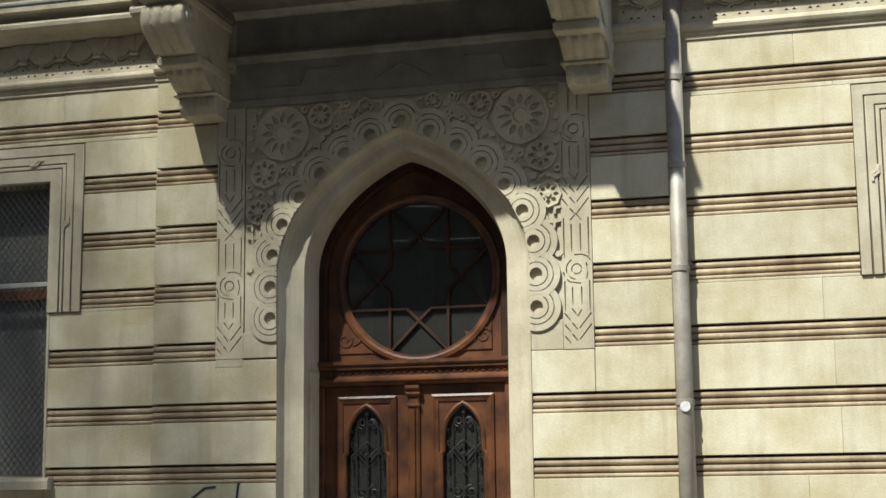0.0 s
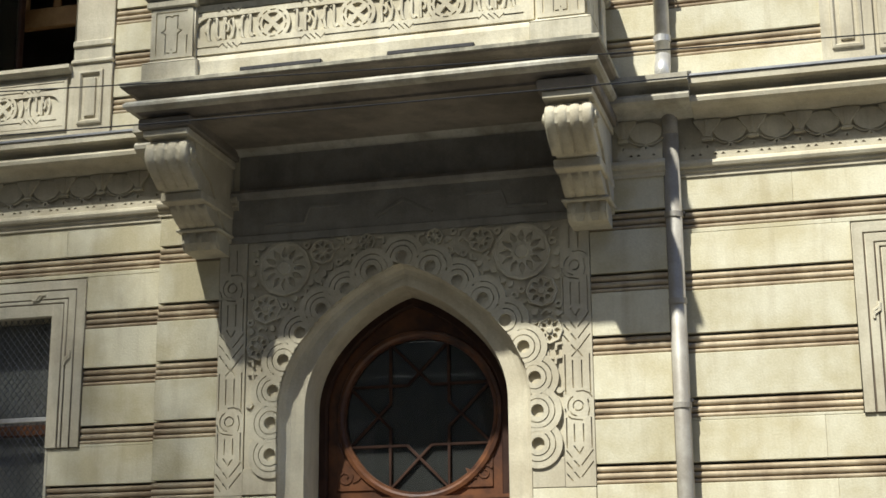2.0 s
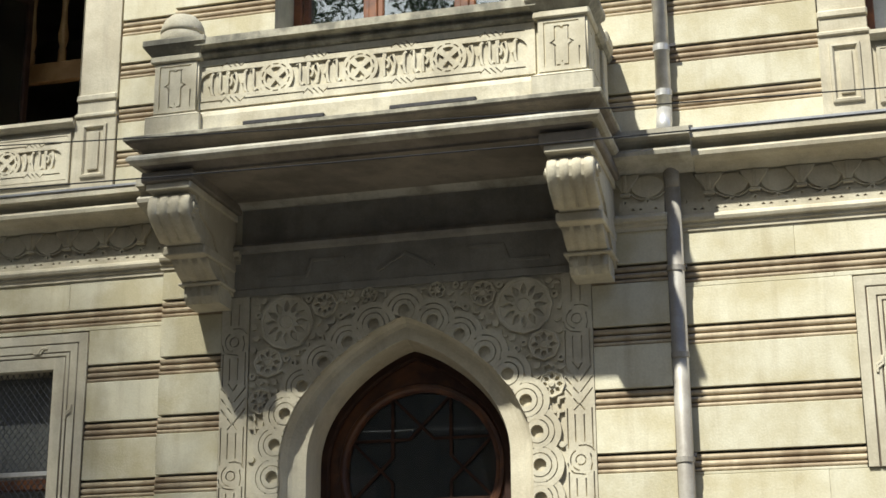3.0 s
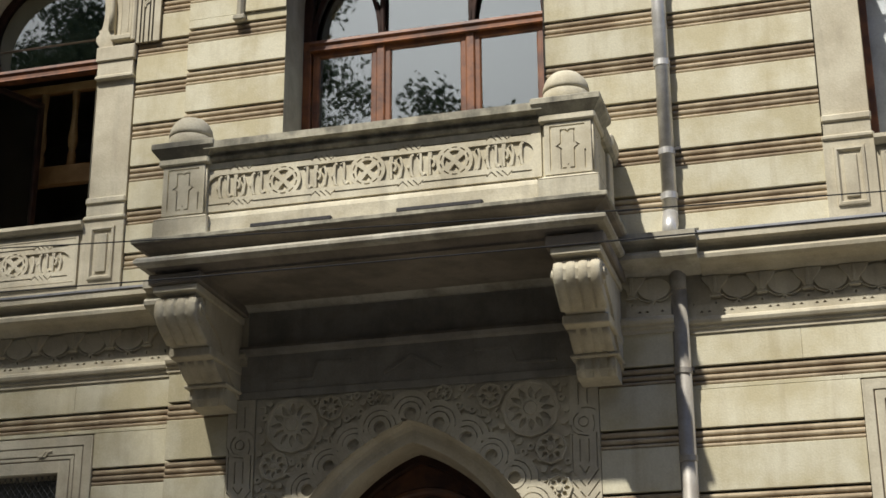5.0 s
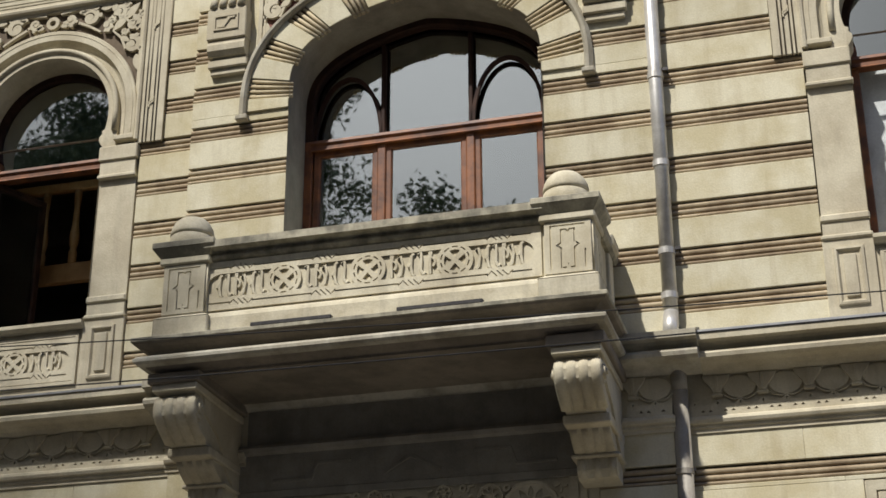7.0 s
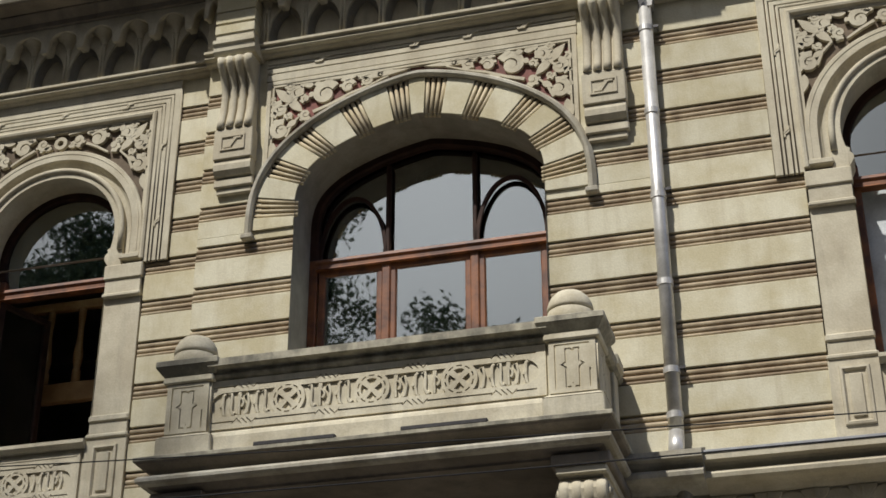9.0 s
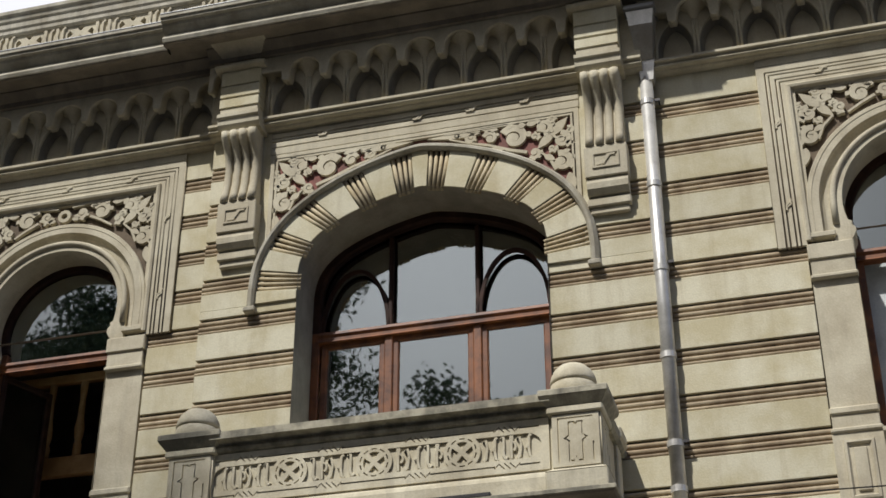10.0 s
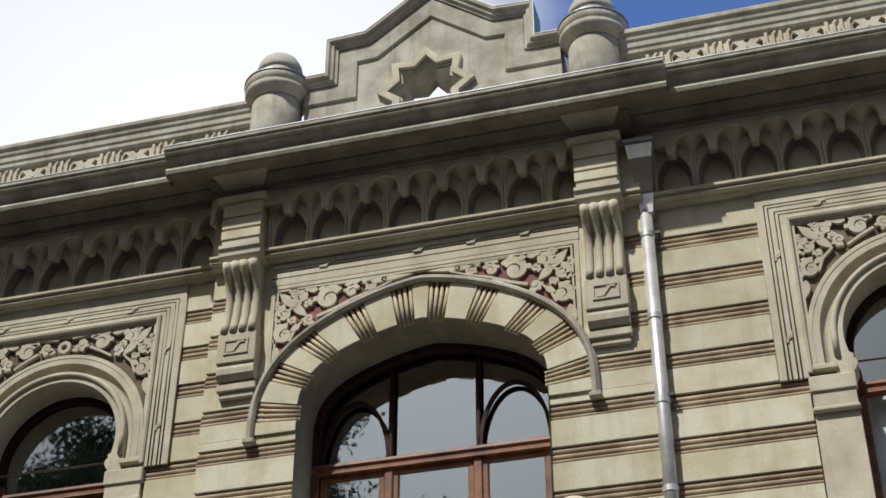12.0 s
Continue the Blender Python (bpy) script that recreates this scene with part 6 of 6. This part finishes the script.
for x0, x1 in ((-13.0, -5.45), (-1.85, 7.5)):
    part("coping", run(COP, x0, x1), CORNICE, parapet)
    part("coping_flashing", run([(PY + 0.26, 13.290), (PY - 0.08, 13.279), (PY - 0.08, 13.270), (PY - 0.076, 13.270), (PY - 0.078, 13.273), (PY + 0.26, 13.283)], x0, x1), SHEET, parapet)
    part("base", box(x0, x1, PY, PY + 0.22, 12.2, 12.72), CORNICE, parapet)
    part("base_moulding", box(x0, x1, PY - 0.03, PY + 0.22, 12.66, 12.73, 0.01), CORNICE, parapet)
for x0, x1 in ((-9.4, -5.5), (-1.75, 2.6)):
    n = round((x1 - x0) / 0.66)
    st = (x1 - x0) / n
    holes, bars_ = [], []
    for k in range(n):
        c = x0 + (k + 0.5) * st
        for u in (-0.105, 0.105):
            s = -1 if u < 0 else 1
            holes.append([(c + u - s * 0.015, 12.855), (c + u + s * 0.055, 12.80), (c + u + s * 0.06, 12.87), (c + u + s * 0.03, 12.91)])
        holes.append([(c - 0.05, 12.765), (c + 0.05, 12.765), (c + 0.03, 12.80), (c, 12.825), (c - 0.03, 12.80)])
        holes.append([(c - 0.045, 12.945), (c - 0.02, 12.90), (c, 12.885), (c + 0.02, 12.90), (c + 0.045, 12.945)])
        for j in range(4):
            x = c + st / 2 - 0.11 + j * 0.075
            bars_.append(strip([(x, 12.745), (x, 12.92), (x + (0.03 if j % 2 else -0.03), 12.955)], 0.03) if j % 2 else strip([(x + 0.02, 12.77), (x, 12.83), (x, 12.955)], 0.034))
    part("roof_backing", box(x0, x1, PY + 0.5, PY + 0.56, 12.2, 13.2), SOOTSHADE, parapet)
    part("pierced_panel", plate([rect(x0, x1, 12.72, 12.98)] + holes, PY + 0.03, 0.10), TRIM, parapet)
    part("panel_relief", relief(bars_, PY + 0.005, 0.04, 0.004), TRIM, parapet)
for x0, x1 in ((-13, -9.4), (2.6, 7.5)):
    part("plain_panel", box(x0, x1, PY + 0.03, PY + 0.2, 12.72, 12.98), TRIM, parapet)

for px in (-5.44, -1.80):
    col = thing("roof_column", "short round stone column with ringed cap and dome", "column", group="columns on the roof parapet")
    cy = 0.06
    part("shaft", turned([(0.285, 12.2), (0.285, 13.17), (0.27, 13.19)], px, cy, 36), CORNICE, col, smooth=True)
    part("cap", turned([(0.27, 13.19), (0.29, 13.19), (0.315, 13.21), (0.325, 13.24), (0.35, 13.25), (0.37, 13.28), (0.375, 13.32), (0.355, 13.335), (0.37, 13.35), (0.385, 13.40), (0.38, 13.44), (0.36, 13.455), (0.25, 13.47)], px, cy, 36), CORNICE, col, smooth=True)
    part("cap_cover", turned([(0.392, 13.445), (0.392, 13.46), (0.26, 13.49), (0.25, 13.47)], px, cy, 36), SHEET, col)
    part("dome_neck", turned([(0.235, 13.46), (0.25, 13.50), (0.25, 13.62), (0.24, 13.635)], px, cy, 36), CORNICE, col, smooth=True)
    part("dome", turned([(0.235, 13.63), (0.262, 13.64), (0.265, 13.68), (0.25, 13.76), (0.21, 13.84), (0.14, 13.90), (0.07, 13.925), (0.01, 13.93)], px, cy, 36), CORNICE, col, smooth=True)

pediment = thing("roof_pediment", "stepped stone roof gable with a pierced eight-pointed star", "gable")
PC = -3.635
outline = [(-1.47, 13.42), (-1.17, 13.42), (-1.17, 13.93), (-0.74, 13.95), (0.0, 14.52), (0.74, 13.95), (1.17, 13.93), (1.17, 13.42), (1.47, 13.42)]
outline = [(PC + u, z) for u, z in outline]
star = []
for k in range(16):
    rr = (0.40, 0.29)[k % 2]
    a = math.pi / 2 + k * math.pi / 8
    star.append((PC - 0.045 + rr * math.cos(a), 13.075 + rr * math.sin(a)))
body = [(PC - 1.47, 12.2)] + outline + [(PC + 1.47, 12.2)]
part("gable_wall", plate([body, star], PY + 0.03, 0.46), CORNICE, pediment)
star_out = [(PC - 0.045 + (x - PC + 0.045) * 1.40, 13.075 + (z - 13.075) * 1.40) for x, z in star]
star_in = [(PC - 0.045 + (x - PC + 0.045) * 1.10, 13.075 + (z - 13.075) * 1.10) for x, z in star]
part("star_rim", plate([star_out, star_in], PY - 0.03, 0.07), BALC, pediment)
part("star_lip", plate([star_in, star], PY + 0.014, 0.05), CORNICE, pediment)
part("gable_moulding", sweep(outline[::-1], [(0.0, PY + 0.25), (0.035, PY + 0.25), (0.035, PY - 0.09), (0.0, PY - 0.09), (-0.02, PY - 0.06), (-0.05, PY - 0.055), (-0.06, PY - 0.03), (-0.09, PY - 0.02), (-0.09, PY + 0.03)][::-1]), CORNICE, pediment)
part("gable_flashing", sweep(outline[::-1], [(0.036, PY + 0.27), (0.040, PY + 0.27), (0.040, PY - 0.096), (0.034, PY - 0.096), (0.034, PY - 0.092), (0.036, PY - 0.092)][::-1]), SHEET, pediment)
part("inner_band", sweep([(x + (0.0 if i not in (0, 8) else 0.0), z - 0.0) for i, (x, z) in enumerate(outline)][::-1], [(-0.10, PY + 0.03), (-0.10, PY + 0.0), (-0.31, PY + 0.0), (-0.325, PY + 0.03)][::-1]), CORNICE, pediment)

# ---- downpipe ----
pipe = thing("downpipe", "weathered zinc rainwater downpipe with square hopper head", "drainpipe")
PX, QY = -1.375, -0.09
UX = PX - 0.022
part("upper_length", turned([(0.066, 6.28), (0.066, 10.93)], UX, QY, 20), PIPE, pipe, smooth=True)
part("lower_length", turned([(0.068, 0.0), (0.068, 5.72)], PX + 0.01, QY, 20), PIPELOW, pipe, smooth=True)
part("offset_bend", bar([(PX + 0.01, QY, 5.70), (PX + 0.01, QY - 0.012, 5.80), (PX + 0.01, QY - 0.03, 5.90), (PX + 0.01, QY - 0.03, 6.10)], 0.067, 18), PIPELOW, pipe, smooth=True)
part("upper_bend", bar([(UX, QY - 0.12, 6.16), (UX, QY - 0.06, 6.28), (UX, QY, 6.40)], 0.067, 18), PIPE, pipe, smooth=True)
part("funnel", loft_box(PX - 0.06, PX + 0.06, QY - 0.06, QY + 0.06, 10.76, PX - 0.085, PX + 0.085, QY - 0.085, QY + 0.06, 10.98), PIPE, pipe)
# duller zinc here than on the face imitates the underside's shade
part("hopper", loft_box(PX - 0.075, PX + 0.075, QY - 0.10, QY + 0.04, 10.98, PX - 0.115, PX + 0.115, QY - 0.25, QY + 0.04, 11.30), PIPELOW, pipe)
part("hopper_face", loft_box(PX - 0.115, PX + 0.115, QY - 0.25, QY + 0.04, 11.30, PX - 0.135, PX + 0.135, QY - 0.27, QY + 0.04, 11.46), PIPE, pipe)
part("hopper_rim", box(PX - 0.155, PX + 0.155, QY - 0.30, QY + 0.05, 11.47, 11.52, 0.008), SHEET, pipe)
for z in (10.52, 9.58, 8.68, 7.80, 6.96, 6.55):
    part("joint", turned([(0.066, z - 0.03), (0.074, z - 0.028), (0.074, z + 0.028), (0.066, z + 0.03)], UX, QY, 20), PIPE, pipe)
for z in (5.02, 4.3, 3.46, 2.4, 1.6, 0.8):
    part("joint", turned([(0.068, z - 0.025), (0.077, z - 0.022), (0.077, z + 0.022), (0.068, z + 0.025)], PX + 0.01, QY, 20), PIPELOW, pipe)
for z in (10.55, 8.75, 6.99, 5.04, 3.50):
    part("clamp", box(PX - 0.09, PX + 0.10, QY - 0.006, QY + 0.006, z - 0.014, z + 0.014), IRON, pipe)
    part("clamp_pin", bar([(PX + 0.085, QY, z), (PX + 0.085, 0.02, z)], 0.008, 6), IRON, pipe)
tag = part("enamel_tag", turned([(0.0401, 0.0), (0.0401, 0.004)], 0, 0, 20), WHITE, pipe, "small round white tag")
tag.matrix_local = pose(PX + 0.02, QY - 0.078, 2.365, 90, 0, 0)

# ---- street cables ----
def cable(ax, ay, az, bx, by, bz, sag, r):
    pts = []
    for i in range(33):
        t = i / 32
        pts.append((ax + (bx - ax) * t, ay + (by - ay) * t, az + (bz - az) * t - sag * 4 * t * (1 - t)))
    c = part("street_cable", bar(pts, r, 6), BLACK)
    tagged(c, "thin black street cable in front of the house", "cable", "street cables")


def pole(x, y):
    po = thing("cable_pole", "grey steel cable pole beside the street", "pole", "cable poles")
    part("shaft", turned([(0.09, -0.15), (0.06, 6.2), (0.02, 6.25)], x, y, 14), GREYMETAL, po, smooth=True)
    part("foot", turned([(0.16, -0.15), (0.16, 0.1), (0.1, 0.16)], x, y, 14), GREYMETAL, po)


def spot(a, b, d):
    return (a * (12.5 - d), d * -1.0, 1.6 + b * (12.5 - d))


pole(-10.15, -4.1)
pole(5.05, -4.1)
cable(*spot(-1.2, 0.4496, 4.0), *spot(0.6, 0.3778, 4.0), 0.128, 0.0045)
cable(*spot(-1.2, 0.3961, 4.2), *spot(0.6, 0.3759, 4.2), 0.111, 0.0050)
# ---- trees across the street ----
def tree(x, y, height, crown, seed, size=1.0, base=0.42, low=0.62, leaves=130, trunk=0.22):
    rnd = random.Random(seed)
    tr = thing("street_tree", "tall leafy street tree with a broad uneven crown", "tree", "street trees")
    bm = bmesh.new()
    fork = height * base
    line = [(x, y, -0.15), (x + 0.05, y + 0.05, fork * 0.5), (x + rnd.uniform(-0.2, 0.2), y, fork)]
    def limb(pts, r0, r1, seg=7):
        rings = []
        for i, c in enumerate(pts):
            r = r0 + (r1 - r0) * i / (len(pts) - 1)
            rings.append([bm.verts.new((c[0] + r * math.cos(2 * math.pi * k / seg), c[1] + r * math.sin(2 * math.pi * k / seg), c[2])) for k in range(seg)])
        for a, b in zip(rings, rings[1:]):
            for k in range(seg):
                bm.faces.new((a[k], a[(k + 1) % seg], b[(k + 1) % seg], b[k]))
    limb(line, trunk, trunk * 0.7, 10)
    tips = []
    for k in range(9):
        a = 2 * math.pi * k / 9 + rnd.uniform(-0.3, 0.3)
        rr = crown * rnd.uniform(0.45, 0.95)
        zt = height * rnd.uniform(low, 1.0)
        p0, p2 = Vector(line[-1]) + Vector((0, 0, rnd.uniform(-1.2, 0))), Vector((x + rr * math.cos(a), y + rr * math.sin(a), zt))
        p1 = p0.lerp(p2, 0.5) + Vector((0, 0, 0.6))
        limb([p0, p1, p2], trunk * 0.4, 0.03)
        tips += [p1.lerp(p2, t) for t in (0.2, 0.5, 0.75, 1.0)]
    part("trunk", bm, BARK, tr)
    verts, faces = [], []
    for tip in tips:
        n = rnd.randint(3, 5)
        for _ in range(n):
            c = tip + Vector((rnd.gauss(0, 0.62), rnd.gauss(0, 0.62), rnd.gauss(0, 0.5)))
            for _ in range(leaves):
                q = c + Vector((rnd.gauss(0, 0.33), rnd.gauss(0, 0.33), rnd.gauss(0, 0.28)))
                s = rnd.uniform(0.05, 0.085) * size
                u = Vector((rnd.uniform(-1, 1), rnd.uniform(-1, 1), rnd.uniform(-1, 1))).normalized()
                v = u.orthogonal().normalized()
                k = len(verts)
                verts += [q - u * s, q + v * s * 0.5, q + u * s, q - v * s * 0.5]
                faces.append((k, k + 1, k + 2, k + 3))
    me = bpy.data.meshes.new("crown")
    me.from_pydata([tuple(v) for v in verts], [], faces)
    part("crown", me, LEAF, tr, "loose mass of small green leaves")


for spec in ((-11.6, -14.6, 15.6, 2.4, 1, 1.1, 0.42, 0.62, 320), (-10.4, -15.8, 18.2, 1.9, 2, 1.1, 0.42, 0.50, 620), (-6.9, -16.6, 15.2, 1.9, 4, 1.1, 0.42, 0.60, 420), (-16.2, -15.5, 19.2, 0.9, 3, 1.1, 0.42, 0.72, 420), (-24.0, -14.0, 17.0, 3.6, 5, 1.3), (-12.9, -15.6, 29.3, 2.8, 8, 0.9, 0.74, 0.82, 54)):
    tree(*spec)
# ---- strokes of spray paint low on the wall ----
for line in ([(-5.35, 1.60), (-5.52, 1.70), (-5.40, 1.79), (-5.30, 1.80)], [(-5.12, 1.60), (-5.10, 1.80), (-5.09, 1.83)]):
    tagged(part("paint_stroke", plate([strip(line, 0.02)], F - 0.005, 0.006), PAINT), "dark spray paint stroke low on the wall", "graffiti", "paint strokes")
